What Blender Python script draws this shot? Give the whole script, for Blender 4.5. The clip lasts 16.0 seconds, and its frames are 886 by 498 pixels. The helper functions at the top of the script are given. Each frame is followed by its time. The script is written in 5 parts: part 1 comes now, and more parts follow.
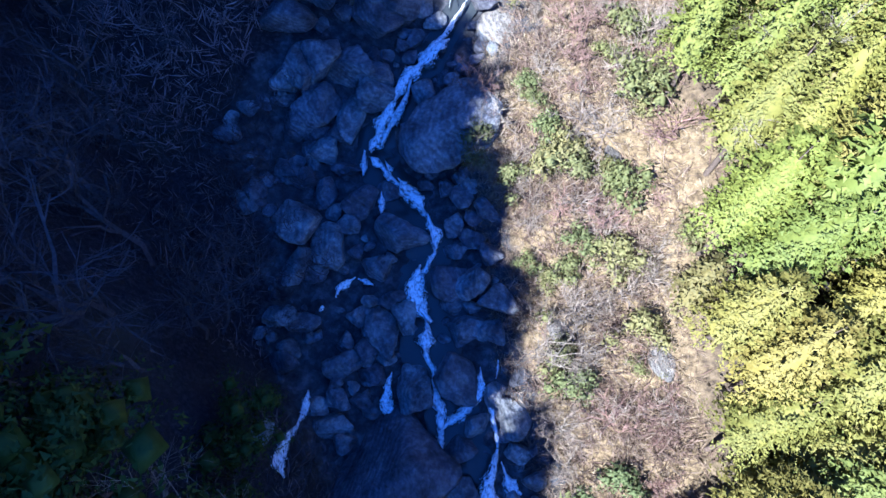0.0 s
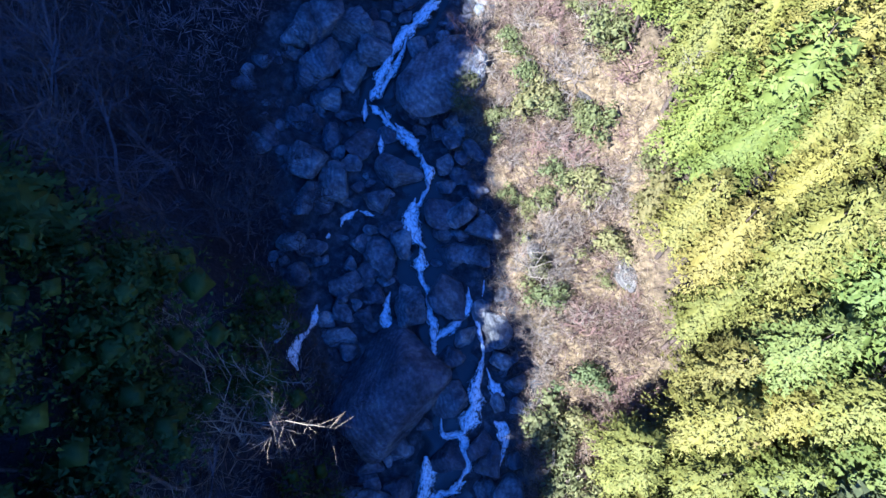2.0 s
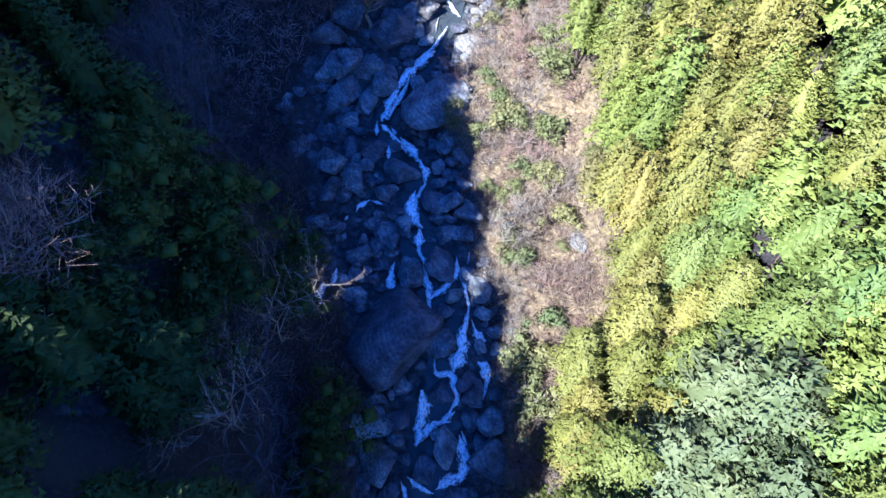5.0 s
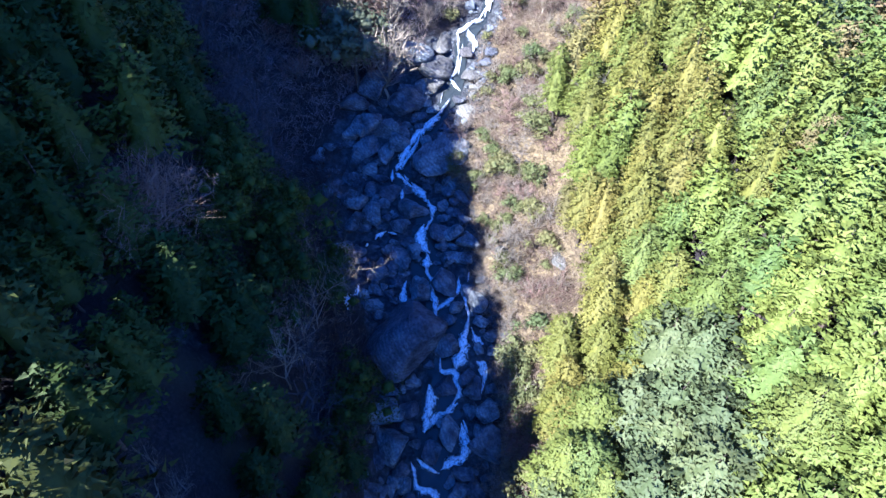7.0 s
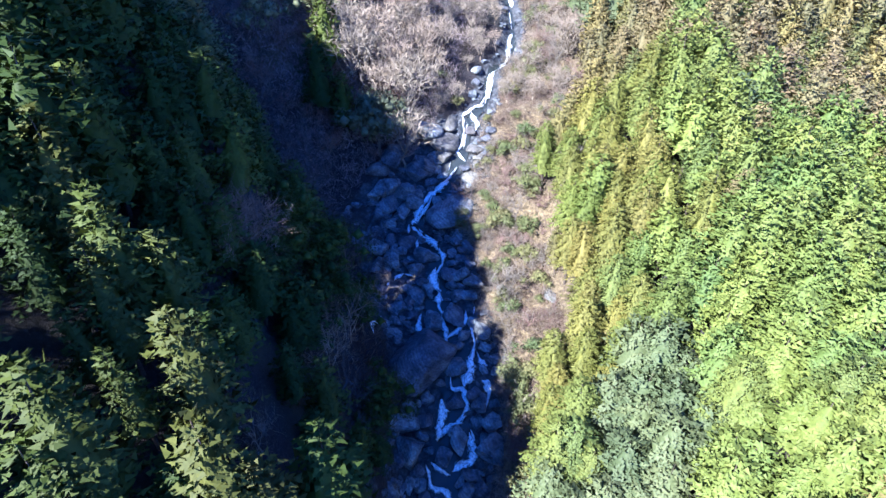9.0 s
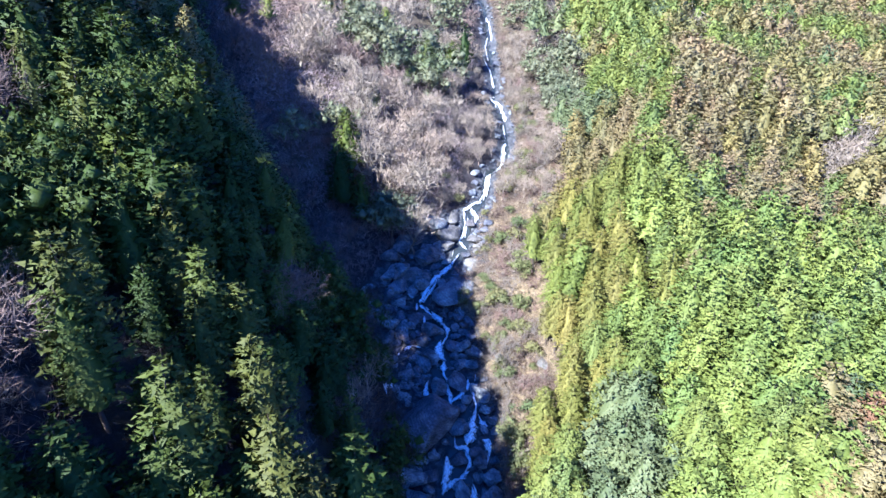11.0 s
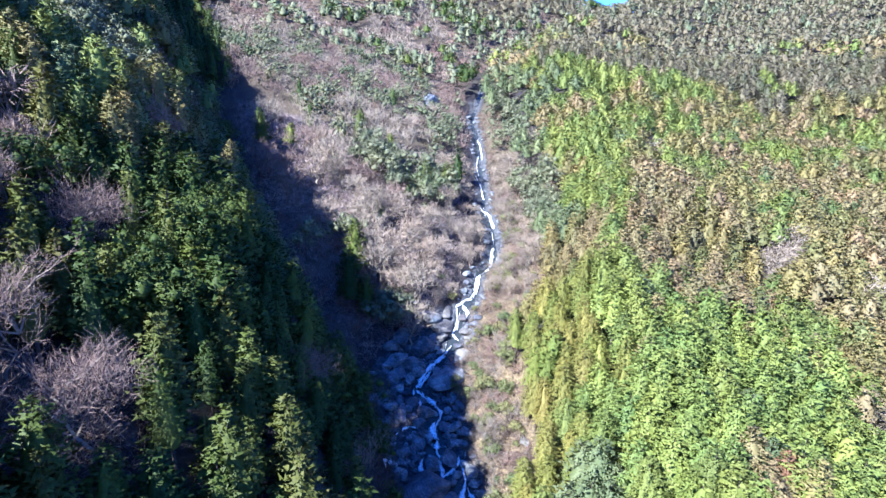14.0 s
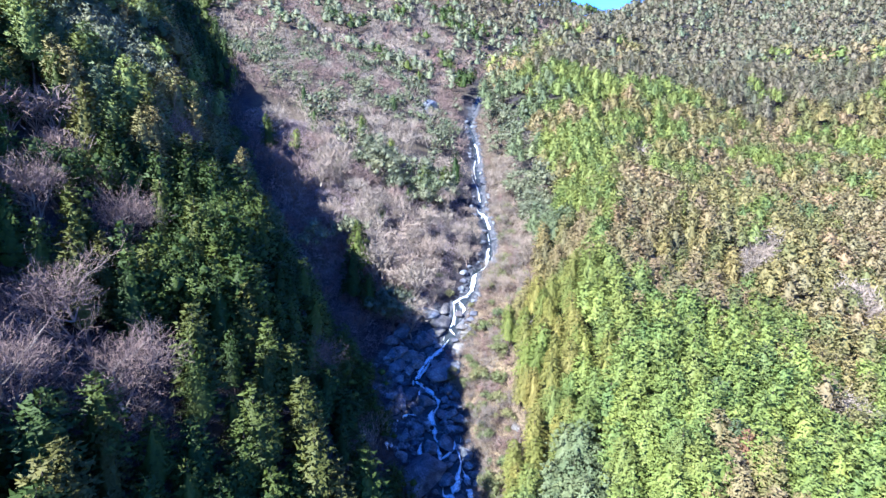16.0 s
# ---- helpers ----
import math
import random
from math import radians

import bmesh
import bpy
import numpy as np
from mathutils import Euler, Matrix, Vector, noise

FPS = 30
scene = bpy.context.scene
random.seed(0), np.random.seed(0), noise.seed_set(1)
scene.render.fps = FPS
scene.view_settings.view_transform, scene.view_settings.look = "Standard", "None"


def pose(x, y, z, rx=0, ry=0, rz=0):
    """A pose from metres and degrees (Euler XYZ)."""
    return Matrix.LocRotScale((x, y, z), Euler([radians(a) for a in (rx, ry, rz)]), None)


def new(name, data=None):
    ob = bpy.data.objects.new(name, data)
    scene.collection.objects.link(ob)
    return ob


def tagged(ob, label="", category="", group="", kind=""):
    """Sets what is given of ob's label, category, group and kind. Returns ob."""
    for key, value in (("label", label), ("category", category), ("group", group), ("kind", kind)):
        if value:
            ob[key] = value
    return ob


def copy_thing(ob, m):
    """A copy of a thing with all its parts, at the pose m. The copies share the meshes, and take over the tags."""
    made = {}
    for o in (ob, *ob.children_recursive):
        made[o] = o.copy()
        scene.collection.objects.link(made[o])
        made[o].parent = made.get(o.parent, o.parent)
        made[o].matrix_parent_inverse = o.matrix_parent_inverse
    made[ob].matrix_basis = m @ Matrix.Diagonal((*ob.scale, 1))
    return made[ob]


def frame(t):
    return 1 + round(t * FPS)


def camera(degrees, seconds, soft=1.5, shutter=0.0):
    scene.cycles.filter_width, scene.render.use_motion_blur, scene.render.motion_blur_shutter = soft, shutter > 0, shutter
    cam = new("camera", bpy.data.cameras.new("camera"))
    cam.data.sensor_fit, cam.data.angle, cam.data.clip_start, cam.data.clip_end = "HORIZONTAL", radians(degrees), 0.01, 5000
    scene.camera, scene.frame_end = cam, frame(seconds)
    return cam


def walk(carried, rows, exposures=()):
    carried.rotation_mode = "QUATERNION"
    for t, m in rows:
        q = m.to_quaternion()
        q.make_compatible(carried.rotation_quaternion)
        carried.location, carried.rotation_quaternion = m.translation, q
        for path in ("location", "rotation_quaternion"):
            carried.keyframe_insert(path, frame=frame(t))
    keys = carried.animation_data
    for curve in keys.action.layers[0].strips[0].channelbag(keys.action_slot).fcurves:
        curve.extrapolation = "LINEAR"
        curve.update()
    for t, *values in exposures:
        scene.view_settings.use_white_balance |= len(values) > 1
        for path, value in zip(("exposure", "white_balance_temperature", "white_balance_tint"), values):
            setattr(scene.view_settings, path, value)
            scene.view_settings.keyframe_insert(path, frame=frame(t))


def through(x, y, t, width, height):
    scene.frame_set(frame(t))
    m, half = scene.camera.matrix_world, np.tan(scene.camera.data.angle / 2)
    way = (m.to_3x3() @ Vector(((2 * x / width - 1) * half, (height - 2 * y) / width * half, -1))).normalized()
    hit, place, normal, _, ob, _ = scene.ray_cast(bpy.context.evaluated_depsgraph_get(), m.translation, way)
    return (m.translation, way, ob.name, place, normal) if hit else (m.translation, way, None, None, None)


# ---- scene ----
cam = camera(79.0, 16.0)
METRES, EYE, TILT, LEAN, TURN = 100.0, 45.0, -64.0, 0.0, 0.0
ROWS = [
    (0.0, 0.0, 0.0, 0.0, 0.0, 0.0, -0.0),
    (0.5, 0.0006, -0.0145, -0.0138, -0.04, -0.03, 0.03),
    (1.0, 0.0021, -0.0296, -0.0285, -0.15, -0.1, 0.17),
    (1.5, 0.0041, -0.0442, -0.0452, -0.17, -0.02, 0.17),
    (2.0, 0.0053, -0.0602, -0.0622, -0.22, -0.03, 0.15),
    (2.5, 0.0065, -0.0776, -0.0805, -0.26, 0.38, 0.18),
    (3.0, 0.0081, -0.0961, -0.1001, -0.29, 1.34, 0.17),
    (3.5, 0.0101, -0.1159, -0.1215, -0.3, 2.78, 0.18),
    (4.0, 0.0122, -0.1373, -0.1443, -0.25, 4.73, 0.22),
    (6.5, 0.0072, -0.264, -0.2755, -0.36, 16.6, 0.1),
    (7.0, 0.0023, -0.292, -0.3041, -0.5, 18.51, 0.09),
    (7.5, -0.0017, -0.3197, -0.3333, -0.5, 20.39, 0.06),
    (8.0, -0.0062, -0.3474, -0.3623, -0.54, 22.35, 0.05),
    (10.5, -0.0227, -0.475, -0.5018, -0.53, 35.38, -0.08),
    (11.0, -0.0238, -0.4988, -0.5268, -0.55, 37.82, -0.07),
    (11.5, -0.0237, -0.522, -0.5507, -0.58, 40.65, -0.05),
    (12.0, -0.0225, -0.544, -0.5738, -0.59, 43.25, -0.06),
    (12.5, -0.0205, -0.565, -0.5957, -0.59, 45.35, -0.05),
    (13.0, -0.018, -0.5851, -0.6169, -0.58, 46.93, -0.04),
    (13.5, -0.015, -0.6049, -0.6371, -0.57, 47.99, -0.06),
    (14.0, -0.0116, -0.6239, -0.6575, -0.59, 48.55, -0.05),
    (14.5, -0.0084, -0.6411, -0.677, -0.63, 48.63, -0.04),
    (15.0, -0.0063, -0.6569, -0.6943, -0.64, 48.61, -0.04),
    (15.5, -0.0061, -0.6709, -0.7104, -0.65, 48.59, -0.05),
    (16.0, -0.0074, -0.6839, -0.7253, -0.66, 48.56, -0.05),
]
walk(cam, [(t, pose(0, 0, EYE, TILT, LEAN, TURN) @ pose(METRES * x, METRES * y, METRES * z, 90 + pitch, roll, yaw)) for t, x, y, z, yaw, pitch, roll in ROWS],
     exposures=[(0.0, 2.75, 4500, 13), (16.0, 2.75, 4500, 13)])

# ---- daylight: winter sun from behind and to the left of the camera ----
SUN_WAY = Vector((0.535, 0.496, -0.684)).normalized()
world = bpy.data.worlds.new("daylight")
scene.world = world
world.use_nodes = True
sky = world.node_tree.nodes.new("ShaderNodeTexSky")
sky.sky_type, sky.sun_disc = "NISHITA", False
sky.ozone_density, sky.dust_density, sky.altitude = 6.0, 0.0, 2500
sky.sun_elevation = math.asin(-SUN_WAY.z)
sky.sun_rotation = math.atan2(-SUN_WAY.x, -SUN_WAY.y)
world.node_tree.nodes["Background"].inputs["Strength"].default_value = 0.085
tint = world.node_tree.nodes.new("ShaderNodeHueSaturation")
tint.inputs["Saturation"].default_value = 1.13
tint.inputs["Hue"].default_value = 0.515
world.node_tree.links.new(sky.outputs[0], tint.inputs["Color"])
world.node_tree.links.new(tint.outputs[0], world.node_tree.nodes["Background"].inputs["Color"])
sun_lamp = bpy.data.lights.new("sun", "SUN")
sun_lamp.energy, sun_lamp.angle, sun_lamp.color = 5.0, radians(0.55), (1.0, 0.82, 0.6)
sun = new("sun", sun_lamp)
sun.matrix_world = Matrix.Translation((-60, -60, 150)) @ SUN_WAY.to_track_quat("-Z", "Y").to_matrix().to_4x4()


# ---- materials ----
class Nodes:
    """A short hand for node materials."""

    def __init__(self, name):
        self.mat = bpy.data.materials.new(name)
        self.mat.use_nodes = True
        self.tree = self.mat.node_tree
        self.bsdf = self.tree.nodes["Principled BSDF"]
        self.out = self.tree.nodes["Material Output"]

    def add(self, kind, **inputs):
        node = self.tree.nodes.new(kind)
        for key, value in inputs.items():
            self.put(node.inputs[key.replace("_", " ")], value)
        return node

    def put(self, socket, value):
        if isinstance(value, bpy.types.NodeSocket):
            self.tree.links.new(value, socket)
        else:
            socket.default_value = (*value, 1) if isinstance(value, tuple) and len(value) == 3 and socket.type == "RGBA" else value

    def noise(self, scale, detail=4.0, rough=0.55, vector=None):
        node = self.add("ShaderNodeTexNoise", Scale=scale, Detail=detail, Roughness=rough)
        if vector is not None:
            self.put(node.inputs["Vector"], vector)
        return node.outputs["Fac"]

    def place(self):
        return self.add("ShaderNodeNewGeometry").outputs["Position"]

    def local(self):
        return self.add("ShaderNodeTexCoord").outputs["Object"]

    def ramp(self, fac, stops):
        node = self.add("ShaderNodeValToRGB", Fac=fac)
        ramp = node.color_ramp
        while len(ramp.elements) < len(stops):
            ramp.elements.new(0.5)
        for element, (at, colour) in zip(ramp.elements, stops):
            element.position, element.color = at, (*colour, 1)
        return node.outputs["Color"]

    def math(self, kind, a, b=0.0):
        node = self.add("ShaderNodeMath")
        node.operation = kind
        self.put(node.inputs[0], a)
        self.put(node.inputs[1], b)
        return node.outputs[0]

    def mix(self, fac, a, b, blend="MIX"):
        node = self.add("ShaderNodeMix")
        node.data_type, node.blend_type = "RGBA", blend
        self.put(node.inputs[0], fac)
        self.put(node.inputs[6], a if isinstance(a, bpy.types.NodeSocket) else (*a, 1))
        self.put(node.inputs[7], b if isinstance(b, bpy.types.NodeSocket) else (*b, 1))
        return node.outputs[2]

    def attribute(self, name):
        node = self.add("ShaderNodeAttribute")
        node.attribute_name = name
        return node.outputs["Fac"]

    def bump(self, height, strength, distance):
        node = self.add("ShaderNodeBump", Height=height, Strength=strength, Distance=distance)
        self.put(self.bsdf.inputs["Normal"], node.outputs[0])

    def set(self, colour, rough=0.8, specular=0.3):
        self.put(self.bsdf.inputs["Base Color"], colour)
        self.put(self.bsdf.inputs["Roughness"], rough)
        self.put(self.bsdf.inputs["Specular IOR Level"], specular)
        return self.mat


def leaf_material(name, first, second, third, through=0.2):
    """Foliage whose colour differs from tree to tree and from spray to spray."""
    n = Nodes(name)
    pick = n.math("FRACT", n.math("ADD", n.add("ShaderNodeObjectInfo").outputs["Random"], n.attribute("tone")))
    base = n.ramp(pick, [(0.0, first), (0.5, second), (1.0, third)])
    depth = n.math("FRACT", n.math("MULTIPLY", pick, 7.31))
    base = n.mix(0.8, base, n.ramp(depth, [(0.0, (0.8, 0.83, 0.85)), (0.5, (1.0, 1.0, 1.0)), (1.0, (1.16, 1.12, 1.05))]), "MULTIPLY")
    spray = n.add("ShaderNodeNewGeometry").outputs["Random Per Island"]
    base = n.mix(0.85, base, n.ramp(spray, [(0.0, (0.74, 0.78, 0.74)), (0.5, (0.96, 0.96, 0.96)), (1.0, (1.12, 1.08, 1.08))]), "MULTIPLY")
    grain = n.noise(3.0, 4.0, 0.7, n.place())
    base = n.mix(0.8, base, n.ramp(grain, [(0.34, (0.66, 0.7, 0.68)), (0.52, (1.0, 1.0, 1.0)), (0.68, (1.12, 1.1, 1.07))]), "MULTIPLY")
    n.set(base, 0.65, 0.18)
    thin = n.add("ShaderNodeBsdfTranslucent", Color=base)
    both = n.add("ShaderNodeMixShader", Fac=through)
    n.put(both.inputs[1], n.bsdf.outputs[0])
    n.put(both.inputs[2], thin.outputs[0])
    n.put(n.out.inputs["Surface"], both.outputs[0])
    return n.mat


LEAF = {
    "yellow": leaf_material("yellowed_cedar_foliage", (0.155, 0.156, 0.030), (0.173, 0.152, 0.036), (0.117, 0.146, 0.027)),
    "olive": leaf_material("cedar_foliage", (0.142, 0.128, 0.043), (0.169, 0.138, 0.049), (0.113, 0.124, 0.039)),
    "brown": leaf_material("browned_cedar_foliage", (0.174, 0.136, 0.061), (0.151, 0.132, 0.057), (0.187, 0.132, 0.066)),
    "green": leaf_material("cypress_foliage", (0.114, 0.145, 0.031), (0.146, 0.163, 0.033), (0.097, 0.129, 0.036)),
    "lime": leaf_material("bright_cypress_foliage", (0.128, 0.161, 0.033), (0.151, 0.177, 0.034), (0.106, 0.149, 0.036)),
    "shrub": leaf_material("bank_shrub_foliage", (0.13, 0.14, 0.05), (0.16, 0.15, 0.06), (0.105, 0.13, 0.05)),
    "pine": leaf_material("blue_green_pine_foliage", (0.095, 0.118, 0.051), (0.119, 0.136, 0.058), (0.083, 0.106, 0.045)),
    "rust": leaf_material("dead_conifer_foliage", (0.12, 0.062, 0.032), (0.11, 0.065, 0.034), (0.13, 0.07, 0.038)),
    "grey": leaf_material("pale_evergreen_foliage", (0.12, 0.13, 0.072), (0.145, 0.15, 0.085), (0.1, 0.122, 0.06)),
    # dark green lowered further, so the spur's shade is part of the colour
    "dark": leaf_material("shade_deepened_evergreen_foliage", (0.021, 0.037, 0.005), (0.034, 0.052, 0.007), (0.06, 0.075, 0.009), 0.12),
    # lit copy of the dark leaf: sunshine is put into its colour
    "spur": leaf_material("sun_lightened_conifer_foliage", (0.052, 0.066, 0.01), (0.075, 0.07, 0.014), (0.045, 0.066, 0.009), 0.15),
    "far": leaf_material("far_cedar_foliage", (0.110, 0.098, 0.055), (0.122, 0.104, 0.062), (0.098, 0.102, 0.052)),
}


def bark_material(name, first, second):
    n = Nodes(name)
    grain = n.noise(5.0, 5.0, 0.6, n.local())
    base = n.ramp(grain, [(0.3, first), (0.7, second)])
    shade = n.add("ShaderNodeObjectInfo").outputs["Random"]
    base = n.mix(0.6, base, n.ramp(shade, [(0.0, (0.8, 0.78, 0.8)), (0.5, (1.0, 1.0, 1.0)), (1.0, (1.15, 1.02, 1.0))]), "MULTIPLY")
    n.bump(grain, 0.4, 0.03)
    return n.set(base, 0.85, 0.2)


BARK = bark_material("bark", (0.05, 0.039, 0.03), (0.11, 0.088, 0.072))
TWIG = {
    "pale": bark_material("pale_twigs", (0.115, 0.098, 0.074), (0.19, 0.168, 0.135)),
    "red": bark_material("russet_twigs", (0.11, 0.069, 0.055), (0.182, 0.124, 0.102)),
    "pink": bark_material("reddish_twigs", (0.108, 0.077, 0.06), (0.18, 0.132, 0.105)),
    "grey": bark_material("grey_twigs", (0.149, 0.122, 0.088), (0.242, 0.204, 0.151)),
    # darker copy of the grey twigs: the slope's shade is in the colour
    "dim": bark_material("shade_darkened_twigs", (0.034, 0.032, 0.034), (0.075, 0.068, 0.072)),
}


def ground_material():
    n = Nodes("slope_soil_and_shade_darkened_litter")
    p = n.place()
    fine, mid, wide = n.noise(3.2, 6.0, 0.65, p), n.noise(0.6, 4.0, 0.6, p), n.noise(0.09, 3.0, 0.5, p)
    # litter near black and purplish: shade of the left slope painted in
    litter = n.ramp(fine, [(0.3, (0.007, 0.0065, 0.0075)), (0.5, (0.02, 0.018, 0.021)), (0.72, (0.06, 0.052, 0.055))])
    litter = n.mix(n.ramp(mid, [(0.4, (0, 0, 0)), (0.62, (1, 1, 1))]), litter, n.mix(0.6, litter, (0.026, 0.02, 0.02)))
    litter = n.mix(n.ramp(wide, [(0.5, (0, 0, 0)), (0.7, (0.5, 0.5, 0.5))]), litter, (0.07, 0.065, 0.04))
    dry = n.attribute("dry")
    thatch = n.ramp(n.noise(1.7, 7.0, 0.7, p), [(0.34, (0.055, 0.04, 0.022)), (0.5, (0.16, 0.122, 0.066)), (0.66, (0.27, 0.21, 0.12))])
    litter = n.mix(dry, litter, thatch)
    stone = n.ramp(n.noise(1.3, 8.0, 0.62, p), [(0.28, (0.016, 0.017, 0.02)), (0.5, (0.05, 0.052, 0.058)), (0.75, (0.13, 0.135, 0.142))])
    chips = n.add("ShaderNodeTexVoronoi", Scale=1.6, Vector=p).outputs["Color"]
    stone = n.mix(0.55, stone, n.ramp(chips, [(0.2, (0.5, 0.5, 0.52)), (0.5, (0.9, 0.9, 0.9)), (0.8, (1.5, 1.5, 1.45))]), "MULTIPLY")
    rock = n.attribute("rock")
    mask = n.ramp(n.math("ADD", n.math("MULTIPLY", rock, 1.3), n.math("MULTIPLY", n.math("SUBTRACT", mid, 0.5), 1.2)), [(0.42, (0, 0, 0)), (0.6, (1, 1, 1))])
    n.bump(n.math("ADD", fine, n.noise(12.0, 4.0, 0.6, p)), 0.8, 0.25)
    return n.set(n.mix(mask, litter, stone), 0.9, 0.2)


def rock_material(name, low, middle, high, moss=0.0):
    n = Nodes(name)
    p = n.place()
    coarse, fine = n.noise(0.55, 5.0, 0.6, p), n.noise(2.6, 9.0, 0.72, p)
    base = n.ramp(n.math("ADD", n.math("MULTIPLY", coarse, 0.55), n.math("MULTIPLY", fine, 0.45)), [(0.38, low), (0.5, middle), (0.62, high)])
    tone = n.add("ShaderNodeObjectInfo").outputs["Random"]
    base = n.mix(0.8, base, n.ramp(tone, [(0.0, (0.5, 0.48, 0.56)), (0.5, (0.9, 0.92, 0.96)), (1.0, (1.5, 1.54, 1.45))]), "MULTIPLY")
    seam = n.add("ShaderNodeTexWave", Scale=0.35, Distortion=9.0, Detail=4.0, Detail_Scale=1.2, Vector=p).outputs["Fac"]
    base = n.mix(n.ramp(seam, [(0.0, (0.22, 0.22, 0.22)), (0.05, (0, 0, 0))]), base, low)
    if moss:
        base = n.mix(n.ramp(n.noise(1.1, 4.0, 0.6, p), [(0.55, (0, 0, 0)), (0.7, (moss, moss, moss))]), base, (0.12, 0.13, 0.035))
    strata = n.add("ShaderNodeTexWave", Scale=0.8, Distortion=5.0, Detail=5.0, Detail_Scale=1.6, Vector=n.add("ShaderNodeMapping", Vector=p, Rotation=(0.5, 0.9, 0.4)).outputs[0]).outputs["Fac"]
    base = n.mix(0.5, base, n.ramp(strata, [(0.15, (0.62, 0.62, 0.66)), (0.5, (1.0, 1.0, 1.0)), (0.9, (1.3, 1.3, 1.26))]), "MULTIPLY")
    n.bump(n.math("ADD", fine, n.math("MULTIPLY", strata, 0.15)), 1.0, 0.35)
    return n.set(base, 0.62, 0.4)


ROCK = rock_material("stream_rock", (0.026, 0.028, 0.034), (0.105, 0.112, 0.126), (0.25, 0.26, 0.275), 0.2)
DRY_ROCK = rock_material("sunlit_dry_rock", (0.062, 0.056, 0.048), (0.112, 0.105, 0.095), (0.180, 0.170, 0.158))
GROUND = ground_material()


def grass_material(name, first, second, third):
    n = Nodes(name)
    blade = n.add("ShaderNodeNewGeometry").outputs["Random Per Island"]
    base = n.ramp(blade, [(0.0, first), (0.5, second), (1.0, third)])
    wide = n.noise(0.22, 3.0, 0.55, n.place())
    base = n.mix(0.8, base, n.ramp(wide, [(0.3, (0.72, 0.62, 0.6)), (0.5, (1.0, 0.97, 0.93)), (0.7, (1.12, 1.12, 1.0))]), "MULTIPLY")
    return n.set(base, 0.8, 0.15)


# scrub colour lowered to carry the deep shade of the valley side
SCRUB = grass_material("shade_darkened_scrub", (0.05, 0.04, 0.041), (0.1, 0.082, 0.082), (0.17, 0.14, 0.138))
# lighter copy, with the purple cast of hillside shade mixed into it
SLOPE_SCRUB = grass_material("shade_tinted_scrub", (0.1, 0.082, 0.086), (0.19, 0.155, 0.157), (0.3, 0.25, 0.247))
STRAW = grass_material("dry_straw", (0.102, 0.081, 0.051), (0.192, 0.162, 0.108), (0.3, 0.264, 0.192))
BRIAR = grass_material("bare_briars", (0.072, 0.048, 0.037), (0.12, 0.09, 0.071), (0.192, 0.159, 0.126))


def water_materials():
    n = Nodes("dark_stream_water")
    n.bump(n.noise(2.2, 4.0, 0.6, n.place()), 0.5, 0.08)
    n.put(n.bsdf.inputs["IOR"], 1.33)
    dark = n.set((0.025, 0.03, 0.032), 0.12, 0.5)
    n = Nodes("white_water")
    across, along = n.attribute("across"), n.attribute("along")
    flow = n.add("ShaderNodeCombineXYZ", X=n.math("MULTIPLY", across, 5.0), Y=n.math("MULTIPLY", along, 1.3), Z=0.0).outputs[0]
    streak = n.noise(1.6, 6.0, 0.7, flow)
    clot = n.noise(3.2, 5.0, 0.75, n.place())
    edge = n.math("MULTIPLY", n.math("POWER", n.math("ABSOLUTE", across), 2.0), 0.34)
    foam = n.math("SUBTRACT", n.math("ADD", n.math("MULTIPLY", streak, 0.6), n.math("MULTIPLY", clot, 0.5)), edge)
    mask = n.ramp(foam, [(0.4, (0, 0, 0)), (0.58, (1, 1, 1))])
    body = n.ramp(foam, [(0.32, (0, 0, 0)), (0.52, (1, 1, 1))])
    n.bump(streak, 0.6, 0.12)
    n.put(n.bsdf.inputs["Roughness"], n.mix(mask, (0.12, 0.12, 0.12), (0.7, 0.7, 0.7)))
    n.put(n.bsdf.inputs["Base Color"], n.mix(mask, (0.05, 0.065, 0.075), (0.72, 0.75, 0.77)))
    clear = n.add("ShaderNodeBsdfTransparent")
    both = n.add("ShaderNodeMixShader", Fac=body)
    n.put(both.inputs[1], clear.outputs[0])
    n.put(both.inputs[2], n.bsdf.outputs[0])
    n.put(n.out.inputs["Surface"], both.outputs[0])
    return dark, n.mat


DARK_WATER, WHITE_WATER = water_materials()


# ---- mesh helpers ----
def mesh_from(name, verts, faces, material, smooth=False, normals=None, **values):
    """A mesh from arrays of places and of faces that all have three or all four corners; values: a number for each place."""
    me = bpy.data.meshes.new(name)
    verts, faces = np.asarray(verts, np.float32), np.asarray(faces, np.int32)
    corners = faces.shape[1]
    me.vertices.add(len(verts))
    me.vertices.foreach_set("co", verts.ravel())
    me.loops.add(faces.size)
    me.loops.foreach_set("vertex_index", faces.ravel())
    me.polygons.add(len(faces))
    me.polygons.foreach_set("loop_start", np.arange(0, faces.size, corners, dtype=np.int32))
    me.update(calc_edges=True)
    me.polygons.foreach_set("use_smooth", np.full(len(faces), smooth or normals is not None))
    if normals is not None:
        me.normals_split_custom_set_from_vertices(np.asarray(normals, np.float32))
    for key, numbers in values.items():
        me.attributes.new(key, "FLOAT", "POINT").data.foreach_set("value", np.asarray(numbers, np.float32))
    me.materials.append(material)
    return me


def part(name, mesh, parent, label=""):
    """A mesh as one part under a thing."""
    ob = new(name, mesh)
    ob.parent = parent
    return tagged(ob, label)


def unit(v):
    return v / np.maximum(np.linalg.norm(v, axis=1, keepdims=True), 1e-9)


